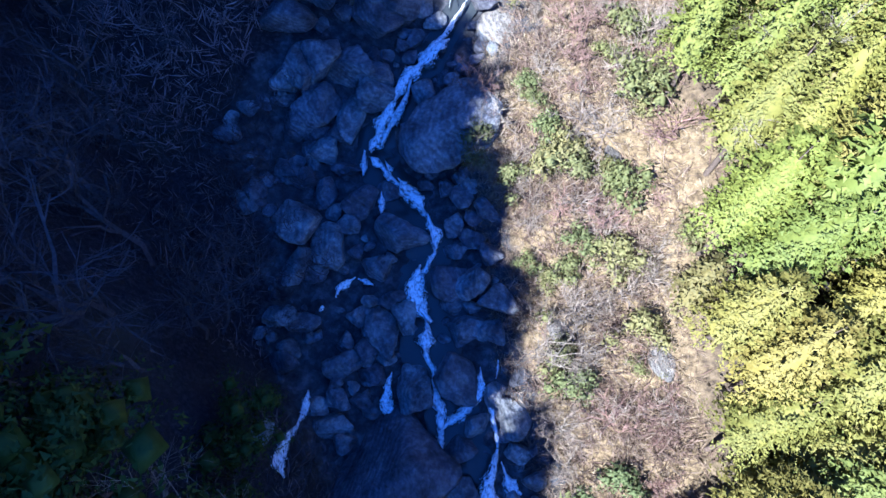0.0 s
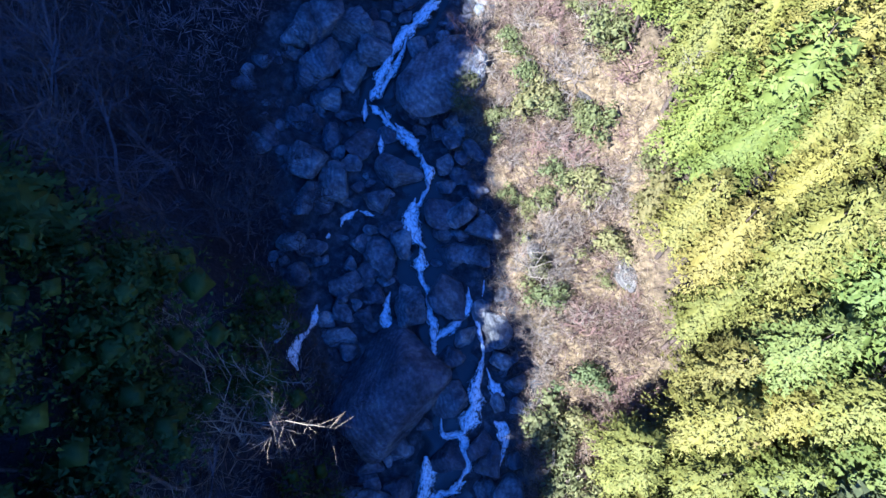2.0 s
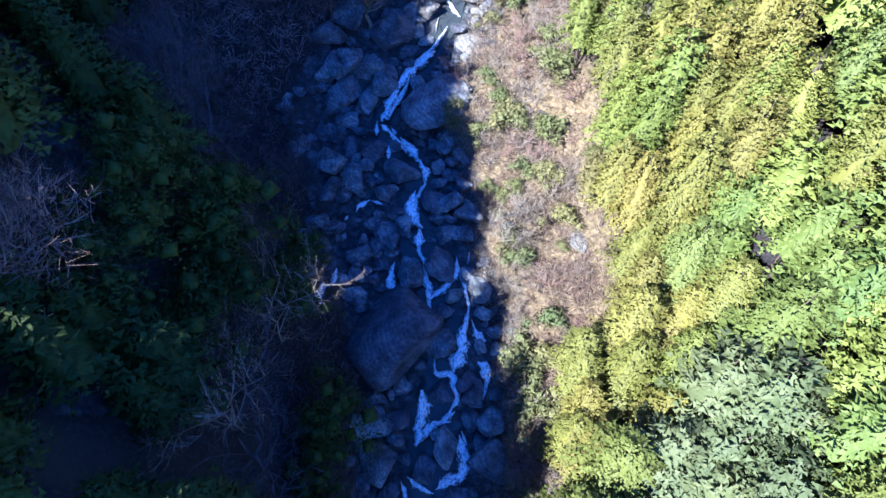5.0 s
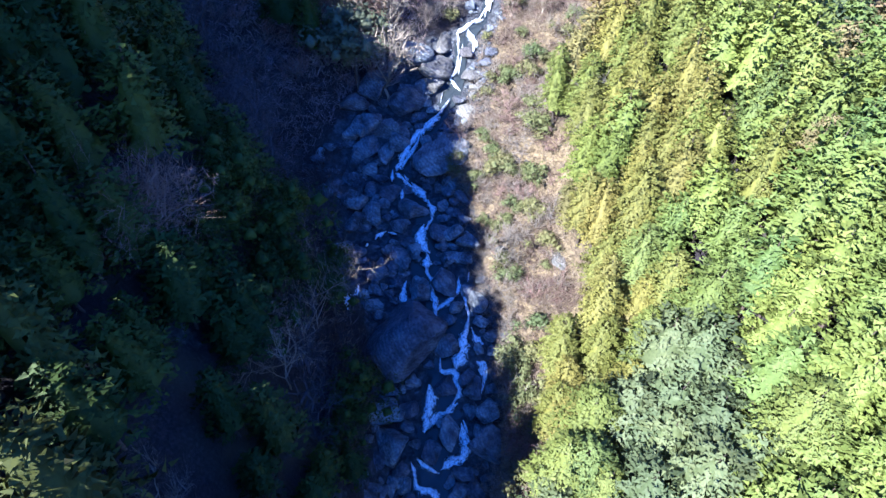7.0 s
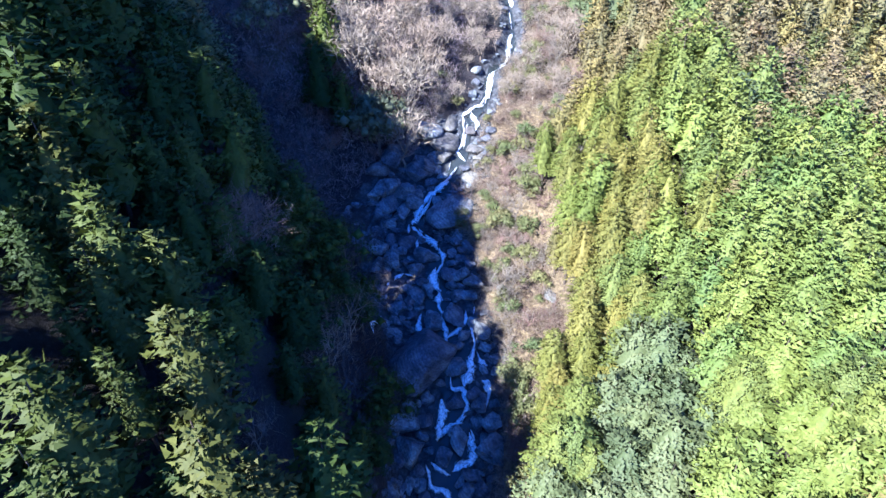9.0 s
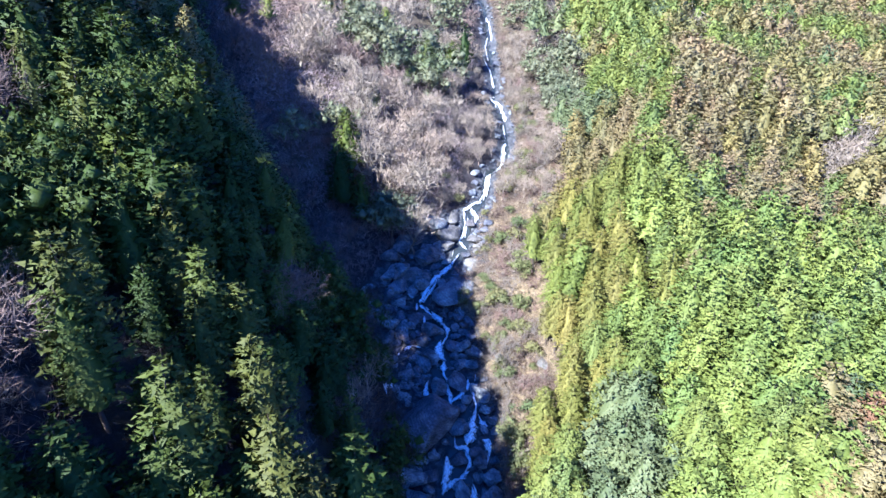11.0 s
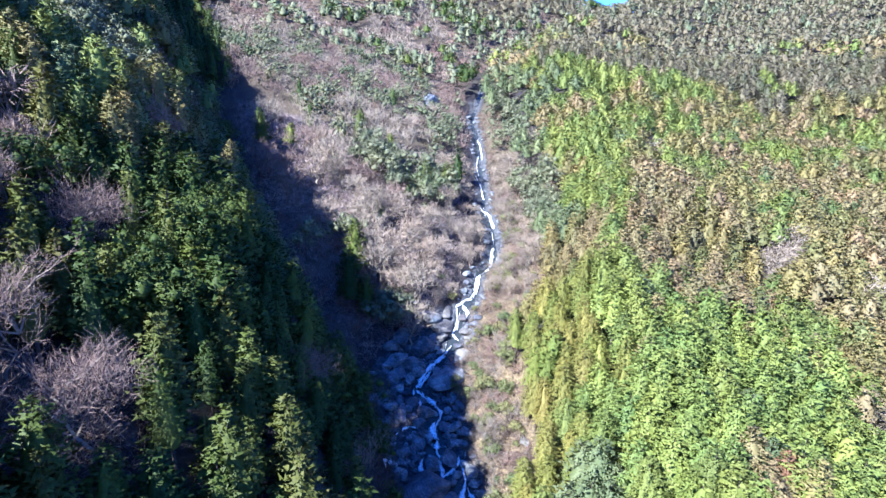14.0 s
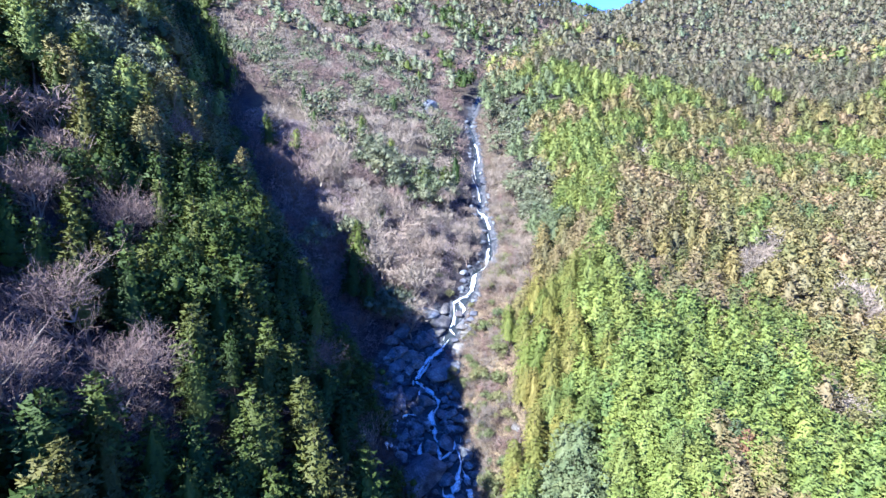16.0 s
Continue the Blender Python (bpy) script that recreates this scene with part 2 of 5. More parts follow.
def kites(start, way, length, width, rng, out=None):
    """Small pointed leaves or sprays: one four-cornered blade from each start along its way, its upper face turned to out."""
    side = unit(np.cross(way, rng.normal(size=way.shape)))
    if out is not None:
        side = side * np.where((np.cross(side, way) * out).sum(1, keepdims=True) > 0, 1.0, -1.0)
    length, width = np.reshape(length, (-1, 1)), np.reshape(width, (-1, 1))
    bend = np.cross(side, way) * length * rng.uniform(-0.12, 0.12, (len(way), 1))
    mid = start + way * length * 0.5 + bend
    verts = np.stack([start, mid + side * width, start + way * length, mid - side * width], 1).reshape(-1, 3)
    return verts, np.arange(len(verts)).reshape(-1, 4)


def tubes(p0, p1, r0, r1):
    """Three-sided tapered sticks."""
    way = unit(p1 - p0)
    other = np.where(np.abs(way[:, 2:3]) > 0.9, [[1.0, 0, 0]], [[0, 0, 1.0]])
    a = unit(np.cross(way, other))
    b = np.cross(way, a)
    rings = []
    for p, r in ((p0, r0), (p1, r1)):
        for k in range(3):
            w = 2 * math.pi * k / 3
            rings.append(p + (a * math.cos(w) + b * math.sin(w)) * np.reshape(r, (-1, 1)))
    verts = np.stack(rings, 1).reshape(-1, 3)
    base = np.arange(len(p0))[:, None] * 6
    faces = np.concatenate([base + [[k, (k + 1) % 3, 3 + (k + 1) % 3, 3 + k]] for k in range(3)])
    return verts, faces


def ribbons(p0, p1, r0, r1):
    """Flat tapered strips for the finest twigs."""
    way = unit(p1 - p0)
    side = unit(np.cross(way, np.array([[0.31, 0.52, 0.8]]) + 0.6 * np.sin(37.0 * p0)))
    r0, r1 = np.reshape(r0, (-1, 1)) * 1.5, np.reshape(r1, (-1, 1)) * 1.5
    verts = np.stack([p0 - side * r0, p0 + side * r0, p1 + side * r1, p1 - side * r1], 1).reshape(-1, 3)
    return verts, np.arange(len(verts)).reshape(-1, 4)


def joined(pieces):
    verts, faces, at = [], [], 0
    for v, f in pieces:
        verts.append(v)
        faces.append(f + at)
        at += len(v)
    return np.concatenate(verts), np.concatenate(faces)


def hash2(ix, iy, seed):
    """A repeatable random number in 0..1 for each cell of a grid."""
    n = (ix * 374761393 + iy * 668265263 + seed * 974711 + 12345) & 0x7FFFFFFF
    n = ((n ^ (n >> 13)) * 1274126177) & 0x7FFFFFFF
    return ((n ^ (n >> 16)) & 0xFFFF) / 65535.0


def value_noise(x, y, seed=0):
    """Smooth noise in -1..1 over arrays of x and y."""
    x, y = np.asarray(x, float), np.asarray(y, float)
    ix, iy = np.floor(x).astype(np.int64), np.floor(y).astype(np.int64)
    fx, fy = x - ix, y - iy
    fx, fy = fx * fx * (3 - 2 * fx), fy * fy * (3 - 2 * fy)
    a, b = hash2(ix, iy, seed), hash2(ix + 1, iy, seed)
    c, d = hash2(ix, iy + 1, seed), hash2(ix + 1, iy + 1, seed)
    return 2 * ((a * (1 - fx) + b * fx) * (1 - fy) + (c * (1 - fx) + d * fx) * fy) - 1


def fbm(x, y, seed=0, octaves=4):
    total, gain = 0, 1.0
    for k in range(octaves):
        total = total + gain * value_noise(x * 2 ** k, y * 2 ** k, seed + 7 * k)
        gain *= 0.5
    return total


# the stream: distance up the valley, bed height, and its line to the side
BED_Y = [-500, -120, -60, -25, -6, 1, 11, 21, 29, 33, 40, 47, 51, 58, 72, 87, 104, 136, 165, 250, 350, 440, 475, 620, 1200]
BED_Z = [-120, -38, -24, -12.5, -6.2, -3.0, -0.2, 3.0, 4.8, 6.4, 9.0, 12.0, 14.5, 16.6, 21.5, 27, 34, 47, 59, 85, 113, 138, 138, 105, 30]
LINE_Y = [-500, -60, -16, -5, 1, 6, 13, 20, 26, 28.7, 32, 35, 39, 42, 47, 54, 59, 64, 71, 77, 86, 98, 104, 117, 134, 160, 180, 257, 350, 440, 480, 1200]
LINE_X = [8, 2, -0.5, 0.8, 2, 1, -1.3, -1.2, -3.7, -7, -5.3, -2.9, 0, 1.8, 3.7, 4.6, 8.3, 9.7, 10.3, 15.6, 17, 16.6, 14.3, 15.4, 15.2, 15.2, 13.5, 27, 98, 172, 188, 300]
# height over the bed to the right of the stream
RIGHT_U = [0, 3, 5, 9, 14, 18, 24, 30, 36, 44, 56, 80, 120, 170, 260, 400, 900]
RIGHT_H = [0, 0.1, 0.4, 1.7, 3.4, 4.8, 10, 14.5, 18.5, 20, 18, 13, 7.5, 7.5, 24, 60, 120]
# height over the bed to the left
LEFT_U = [0, 3, 6, 10, 20, 35, 60, 100, 160, 250, 400, 900]
LEFT_H = [0, 0.1, 0.3, 1.0, 4.2, 10, 17, 26, 40, 60, 90, 140]
# the steep spur on the left: the line of its foot and its height past that line
FOOT_Y = [-500, -25, -8, 5, 18, 35, 60, 130, 250, 480, 1200]
FOOT_X = [-4, -5, -7, -9, -19, -29, -45, -80, -140, -240, -400]
SPUR_D = [-2, 0, 4, 9, 18, 28, 42, 58, 90, 150, 300, 900]
SPUR_H = [0, 0.5, 10, 20, 35, 49, 59.5, 65, 69, 73, 80, 90]
CREST_D = [38, 58, 90, 150, 300]
CREST_H = [0, 13, 29, 45, 68]


def ground_z(x, y):
    """Height of the ground at x, y (arrays)."""
    x, y = np.asarray(x, float), np.asarray(y, float)
    bed = np.interp(y, BED_Y, BED_Z)
    u = x - np.interp(y, LINE_Y, LINE_X)
    side = np.where(u > 0, np.interp(u, RIGHT_U, RIGHT_H), np.interp(-u, LEFT_U, LEFT_H))
    lean = np.interp(y, [-10, 30], [1.0, 0.85])
    past = (np.interp(y, FOOT_Y, FOOT_X) - x) * lean
    spur = np.interp(past, SPUR_D, SPUR_H) + np.interp(past, CREST_D, CREST_H) * np.clip((y + 75) / 65, 0, 1) + 4.5 * np.clip((-27 - y) / 12, 0, 1) * np.interp(past, [18, 30], [0, 1])
    spur = spur + 2 * np.exp(-(((y - 2) / 15) ** 2)) * np.interp(past, [10, 20, 40, 60], [0, 1, 1, 0])
    spur = spur + np.interp(past, [12, 34], [0, 1]) * np.interp(y, [8, 40, 120], [0, 9, 14])
    k = 3.0
    side = np.maximum(side, spur) + k * np.maximum(0, 1 - np.abs(side - spur) / k) ** 2 / 4 * (spur > 0.4)
    side = side + 20 * np.clip((y - 280) / 140, 0, 1) * np.clip((u - 35) / 50, 0, 1)
    side = side - 5 * np.clip((y - 55) / 30, 0, 1) * np.clip((260 - y) / 80, 0, 1) * np.clip((u - 18) / 14, 0, 1) * np.clip((190 - u) / 60, 0, 1)
    side = side + 8 * np.clip((-12 - y) / 16, 0, 1) * np.interp(past, [0, 4, 16, 28], [0, 1, 1, 0])
    away = np.clip((np.abs(u) - 2) / 12, 0, 1)
    far = np.clip((np.abs(u) - 20) / 60, 0, 1)
    rough = 0.35 * fbm(x / 3.1, y / 3.1, 3, 4) + away * 0.9 * fbm(x / 9, y / 9, 5, 3) + far * 3.5 * fbm(x / 38, y / 38, 9, 3)
    gully = 2.0 * np.exp(-((u / 2.0) ** 2)) * np.clip((y - 58) / 14, 0, 1) * np.clip((230 - y) / 40, 0, 1)
    return bed + side + rough - gully


def height(x, y):
    return float(ground_z(np.array([x]), np.array([y]))[0])


def stream_u(x, y):
    return x - np.interp(y, LINE_Y, LINE_X)


def spur_d(x, y):
    """Metres past the foot of the steep left-hand spur."""
    return (np.interp(y, FOOT_Y, FOOT_X) - x) * np.interp(y, [-10, 30], [1.0, 0.85])


# how far up the sunny bank the evergreens begin
EDGE_Y = [-80, -15, 8, 20, 30, 40, 52, 70, 100, 160, 250, 400]
EDGE_U = [10, 11.5, 16, 19, 22, 25, 23, 15, 12, 12, 14, 10]


# ---- the ground: one sheet, fine near the stream and coarse far away ----
def spaced(low, high, fine_low, fine_high, step, growth):
    line = list(np.arange(fine_low, fine_high, step))
    gap, at = step, line[-1]
    while at < high:
        gap *= growth
        at += gap
        line.append(at)
    gap, at = step, line[0]
    while at > low:
        gap *= growth
        at -= gap
        line.insert(0, at)
    return np.array(line)


def build_ground():
    gx, gy = spaced(-1500, 1500, -18, 20, 0.5, 1.045), spaced(-900, 1600, -22, 60, 0.5, 1.045)
    x, y = np.meshgrid(gx, gy)
    z = ground_z(x, y)
    u = np.abs(stream_u(x, y))
    narrow = np.interp(y, [20, 40, 60, 200, 260], [9.0, 9.0, 3.5, 3.0, 0.0])
    rock = np.clip(1.25 - u / np.maximum(narrow, 0.1), 0, 1)
    rock = np.maximum(rock, np.clip(0.75 * fbm(x / 7, y / 7, 21, 3) - 0.35, 0, 0.6) * (stream_u(x, y) < 0))
    rock = np.maximum(rock, np.clip((16 - u) / 5, 0, 1) * 0.75 * (stream_u(x, y) < 0) * np.interp(y, [-5, 6, 48, 60], [0, 1, 1, 0]) * np.clip((4 - spur_d(x, y)) / 4, 0, 1))
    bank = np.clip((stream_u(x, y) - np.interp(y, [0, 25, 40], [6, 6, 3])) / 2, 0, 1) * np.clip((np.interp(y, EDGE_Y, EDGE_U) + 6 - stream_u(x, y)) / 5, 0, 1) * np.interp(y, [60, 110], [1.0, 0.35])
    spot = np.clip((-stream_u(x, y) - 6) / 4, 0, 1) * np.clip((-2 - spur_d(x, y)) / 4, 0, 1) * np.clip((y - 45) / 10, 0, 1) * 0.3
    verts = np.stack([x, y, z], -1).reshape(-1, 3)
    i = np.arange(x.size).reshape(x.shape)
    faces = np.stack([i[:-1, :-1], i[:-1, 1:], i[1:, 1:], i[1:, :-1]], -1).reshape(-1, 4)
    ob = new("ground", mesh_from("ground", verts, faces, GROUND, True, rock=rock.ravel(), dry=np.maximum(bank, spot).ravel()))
    tagged(ob, "steep valley ground of brown leaf litter, soil and grey rock", "ground", kind="structure")


build_ground()


# ---- water ----
def ribbon(line, widths, lift, step=0.3, cols=9, wobble=0.0, seed=0):
    """A strip of water that follows a line over the ground."""
    line = np.array(line, float)
    dist = np.concatenate([[0], np.cumsum(np.linalg.norm(np.diff(line, axis=0), axis=1))])
    s = np.arange(0, dist[-1], step)
    x, y, w = np.interp(s, dist, line[:, 0]), np.interp(s, dist, line[:, 1]), np.interp(s, dist, widths)
    for _ in range(3):
        x[1:-1], y[1:-1] = (x[:-2] + 2 * x[1:-1] + x[2:]) / 4, (y[:-2] + 2 * y[1:-1] + y[2:]) / 4
    tx, ty = np.gradient(x), np.gradient(y)
    n = np.hypot(tx, ty) + 1e-9
    u = np.linspace(-1, 1, cols)
    rim = 1 + wobble * np.stack([value_noise(s / 0.9, 0 * s + 3, seed), value_noise(s / 0.9, 0 * s + 9, seed)], 1)
    rim = np.where(u[None, :] < 0, rim[:, :1], rim[:, 1:])
    ends = np.clip(np.minimum(s, s[-1] - s) / 0.8, 0.25, 1)[:, None]
    off = u[None, :] * (w / 2)[:, None] * rim * ends
    X, Y = x[:, None] - off * (ty / n)[:, None], y[:, None] + off * (tx / n)[:, None]
    Z = np.maximum(ground_z(X, Y), ground_z(x, y)[:, None] - 0.1) + lift * (1 - 0.8 * u[None, :] ** 2) + 0.07 * fbm(X * 1.7, Y * 1.7, seed + 4, 3)
    i = np.arange(X.size).reshape(X.shape)
    faces = np.stack([i[:-1, :-1], i[:-1, 1:], i[1:, 1:], i[1:, :-1]], -1).reshape(-1, 4)
    across = np.broadcast_to(u[None, :], X.shape).ravel()
    along = np.broadcast_to(s[:, None], X.shape).ravel()
    return np.stack([X, Y, Z], -1).reshape(-1, 3), faces, across, along


FLOW = []


def in_flow(x, y, size):
    """Whether a stone of this size would dam one of the white strands."""
    return any((x - fx) ** 2 + (y - fy) ** 2 < (0.5 * wide + 0.5 * size) ** 2 for fx, fy, wide in FLOW)


def white(line, widths, lift=0.5):
    for (x0, y0), (x1, y1), w0, w1 in zip(line[:-1], line[1:], widths[:-1], widths[1:]):
        FLOW.extend((x0 + (x1 - x0) * s, y0 + (y1 - y0) * s, w0 + (w1 - w0) * s) for s in (0, 0.25, 0.5, 0.75, 1.0))
    widths = [(1.4 if y < 38 else 0.62) * wide for wide, (x, y) in zip(widths, line)]
    k = len(bpy.data.objects)
    v, f, across, along = ribbon(line, widths, lift, 0.25, 9, 0.8, k)
    ob = new("white_water", mesh_from("white_water", v, f, WHITE_WATER, True, across=across, along=along + k))
    tagged(ob, "foaming white water running down between the boulders", "water", "foaming strands of the stream", "structure")


def dark_stream():
    y = np.arange(-22, 250, 2.0)
    line = np.stack([np.interp(y, LINE_Y, LINE_X), y], 1)
    w = np.interp(y, [-22, 0, 25, 30, 45, 60, 250], [4.5, 4.5, 4, 3, 2.6, 2, 1.6])
    v, f, across, along = ribbon(line, w, 0.12, 0.4, 15, 0.3, 2)
    tagged(new("stream_water", mesh_from("stream_water", v, f, DARK_WATER, True)), "dark clear mountain stream over rocks", "stream", kind="structure")


dark_stream()
white([(0.6, 38.9), (-2.0, 36.5), (-4.1, 34.5), (-4.9, 32.4), (-6.0, 30.3), (-6.7, 28.8)], [1.7, 1.4, 1.3, 1.4, 1.6, 2.1], 0.9)
white([(-2.9, 35.1), (-3.6, 33.2), (-4.6, 31.3), (-5.7, 29.3)], [0.6, 0.6, 0.9, 0.9], 0.9)
white([(-7.1, 29.3), (-7.1, 26.6)], [0.6, 0.5])
white([(-5.2, 28.3), (-4.6, 26.7)], [0.9, 1.0])
white([(-4.0, 26.5), (-2.7, 25.2), (-1.6, 23.5)], [0.9, 1.4, 1.1], 0.9)
white([(-1.3, 23.3), (-0.6, 20.8), (-0.6, 19.9)], [0.7, 1.5, 1.4], 0.9)
white([(-5.4, 25.3), (-5.4, 23.2)], [0.5, 0.6])
white([(-1.9, 18.9), (-2.6, 17.3), (-1.8, 15.4), (-0.9, 14.1)], [0.9, 1.5, 1.5, 1.4], 0.9)
white([(-7.5, 18.0), (-8.6, 17.3), (-9.1, 16.1)], [0.7, 0.8, 0.6])
white([(-10.0, 15.4), (-10.5, 14.9)], [0.9, 1.0])
white([(-7.3, 17.9), (-5.8, 17.3)], [0.6, 0.8])
white([(-1.3, 13.9), (-1.6, 12.3), (-1.5, 11.8)], [1.0, 1.5, 1.6], 0.9)
white([(-4.3, 10.5), (-4.9, 8.0), (-2.9, 6.5), (-1.3, 5.2), (-0.2, 3.6)], [0.6, 0.8, 0.8, 0.9, 0.5])
white([(-0.6, 10.9), (-0.5, 8.4), (-0.0, 6.3)], [0.4, 0.8, 1.6])
white([(-0.0, 6.1), (1.2, 7.0), (2.0, 7.5), (3.3, 9.2), (3.1, 10.9)], [1.1, 0.8, 0.6, 0.7, 0.4])
white([(4.6, 11.3), (4.4, 9.7)], [0.4, 0.4])
white([(4.4, 4.5), (4.1, 2.5), (3.3, 0.0), (2.5, -2.1)], [1.2, 1.4, 1.2, 1.7], 0.9)
white([(4.7, 3.6), (5.5, 1.7), (6.3, 1.2)], [0.7, 0.9, 0.7])
white([(5.3, -1.0), (6.2, -1.5), (6.4, -2.6), (5.8, -4.8)], [1.3, 1.2, 0.8, 0.6])
white([(0.5, -0.4), (0.6, -1.9), (2.5, -2.1), (3.0, -4.8)], [0.4, 0.7, 0.9, 0.7])
white([(-1.0, -3.8), (-1.0, -6.7), (-1.4, -9.1)], [1.7, 1.7, 1.8], 0.9)
white([(2.7, -5.8), (1.4, -6.6), (-0.5, -7.5), (-1.8, -9.1)], [0.9, 0.8, 1.2, 1.5])
white([(-10.8, 8.7), (-11.2, 5.4), (-11.6, 3.3), (-11.1, 2.0)], [0.7, 0.4, 0.7, 0.5])
white([(3.4, -7.7), (4.1, -9.1)], [0.6, 0.8])
white([(3.2, -8.0), (4.0, -10.4), (3.5, -11.8), (0.5, -13.3)], [0.8, 1.3, 1.2, 1.1])
white([(-2.4, -12.0), (-0.9, -13.1), (0.5, -13.6)], [0.9, 0.9, 0.9])
white([(-3.1, -12.4), (-2.3, -14.9), (-0.5, -15.6), (0.5, -16.7)], [0.8, 0.8, 0.9, 1.1])
white([(10.5, 71.6), (9.4, 63.9), (8.7, 59.4)], [1.8, 1.6, 1.4])
white([(8.4, 59.2), (5.6, 57.5), (3.6, 55.2), (3.8, 50.1)], [1.9, 2.3, 1.4, 1.1])
white([(5.6, 56.7), (6.7, 53.2), (6.3, 50.6)], [2.1, 2.9, 1.3])
white([(3.8, 50.4), (3.5, 48.2), (2.3, 46.0), (4.1, 43.7)], [1.1, 1.1, 1.3, 1.1])
white([(2.2, 42.2), (0.7, 40.1), (-1.8, 37.0), (-4.2, 34.2)], [1.0, 1.1, 1.2, 1.2], 0.9)
white([(1.0, 43.9), (0.5, 41.5)], [0.7, 0.7])
white([(-6.7, 28.8), (-4.9, 27.0), (-2.7, 25.2), (-1.3, 23.3), (-0.6, 19.9), (-2.2, 18.1), (-1.8, 15.4), (-1.0, 13.6), (-1.5, 11.8), (-0.6, 9.9), (-0.2, 6.8), (-0.0, 3.5)], [0.9, 0.7, 0.7, 0.7, 0.7, 0.7, 0.7, 0.7, 0.7, 0.6, 0.7, 0.5])
white([(3.3, 9.2), (4.2, 6.6), (4.4, 4.5)], [0.4, 0.6, 0.7])
white([(2.5, -2.1), (2.9, -4.8), (1.7, -6.5), (-1.0, -7.6)], [0.8, 0.8, 0.8, 0.9])
white([(16.8, 86.2), (15.5, 79.5), (14.5, 75.6)], [2.4, 2.7, 2.6])
white([(14.2, 71.9), (11.3, 72.1), (9.6, 60.7)], [1.8, 1.5, 1.4])
white([(13.6, 108.1), (16.3, 102.7), (17.7, 95.6)], [1.7, 2.1, 1.9])
white([(12.7, 126.4), (14.6, 122.5), (15.2, 113.0)], [0.9, 1.4, 1.6])
white([(15.1, 145.4), (13.7, 136.7), (14.2, 128.6)], [1.3, 1.2, 1.2])
white([(15.4, 160.6), (16.3, 152.3), (16.4, 141.9)], [1.1, 1.3, 1.3])
white([(3.7, 47), (4.6, 53)], [0.7, 0.5], 0.3)
white([(7.2, 58), (9.7, 64), (10, 68)], [0.5, 0.6, 0.4], 0.3)
white([(13, 74.5), (15.6, 77), (16.4, 82)], [0.5, 0.7, 0.5], 0.3)
white([(17, 88), (16.8, 95)], [0.5, 0.4], 0.3)
white([(15.2, 103), (14.8, 110)], [0.5, 0.3], 0.3)


# ---- rocks ----
def rock_mesh(name, seed, material, detail=4, flat=0.75, planes=10):
    """An angular, worn stone one metre across."""
    rng = np.random.default_rng(seed)
    bm = bmesh.new()
    bmesh.ops.create_icosphere(bm, subdivisions=detail, radius=1.0)
    way = np.array([v.co[:] for v in bm.verts])
    faces = np.array([[v.index for v in f.verts] for f in bm.faces])
    bm.free()
    normal = unit(rng.normal(size=(planes, 3)))
    cut = rng.uniform(0.5, 0.88, planes)
    reach = np.where(way @ normal.T > 0.05, cut / np.maximum(way @ normal.T, 0.05), 9.0)
    radius = np.minimum(-np.log(np.exp(-150.0 * np.minimum(reach, 1.25)).sum(1) + np.exp(-150.0 * 1.15)) / 150.0, 1.2)
    radius = radius + 0.05 * fbm(way[:, 0] * 2.3 + seed, way[:, 1] * 2.3 + 2.1 * way[:, 2], seed, 4)
    verts = way * radius[:, None]
    verts[:, 2] *= flat
    size = np.abs(verts[:, :2]).max()
    return mesh_from(name, verts / (2 * size), faces, material, True)


BOULDERS = []


def boulder(x, y, wide, deep, tall=0.0, turn=None, material=None, label="grey angular boulder in the stream bed"):
    k = len(BOULDERS)
    rng = random.Random(100 + k)
    for _ in range(3):
        for fx, fy, flow in FLOW:
            gap = math.hypot(x - fx, y - fy)
            short = 0.5 * flow + 0.42 * min(wide, deep) - gap
            if short > 0 and max(wide, deep) < 7:
                x, y = x + (x - fx) / max(gap, 0.1) * 0.25 * short, y + (y - fy) / max(gap, 0.1) * 0.25 * short
                wide, deep = max(wide - 0.15 * short, 0.7 * wide), max(deep - 0.15 * short, 0.7 * deep)
    tall = tall or min(0.62 * min(wide, deep), 2.2 + 0.18 * min(wide, deep))
    material = material or (DRY_ROCK if y > 43 and x > -4 else ROCK)
    ob = new("boulder", rock_mesh("boulder", 300 + k, material))
    ob.scale = (wide * 1.2, deep * 1.2, tall * 1.9)
    ob.location = (x, y, height(x, y) + 0.34 * tall)
    ob.rotation_euler = (rng.uniform(-0.15, 0.25), rng.uniform(-0.2, 0.2), rng.uniform(-0.35, 0.35) if turn is None else turn)
    BOULDERS.append((x, y, min(wide, deep) / 2))
    return tagged(ob, label, "boulder", "boulders in the stream bed")


boulder(-3.6, 21.4, 4.0, 4.4)
boulder(-7.3, 24.1, 3.4, 3.3)
boulder(-12.0, 22.1, 3.6, 4.0)
boulder(-9.5, 20.0, 2.9, 4.1)
boulder(-5.4, 18.8, 2.6, 2.5)
boulder(-4.9, 25.5, 2.8, 2.2)
boulder(0.5, 17.8, 2.8, 3.6)
boulder(2.6, 17.5, 3.2, 3.4)
boulder(4.7, 15.9, 3.5, 2.6)
boulder(-5.3, 13.6, 3.2, 4.5)
boulder(1.8, 13.7, 3.2, 2.6)
boulder(1.0, 10.2, 3.2, 5.2)
boulder(-2.3, 8.3, 4.5, 4.9)
boulder(-8.1, 10.8, 3.1, 2.7)
boulder(-4.6, 11.4, 1.7, 1.5)
boulder(-4.8, 2.0, 10.8, 11.1)
boulder(-8.9, 6.4, 3.9, 2.6)
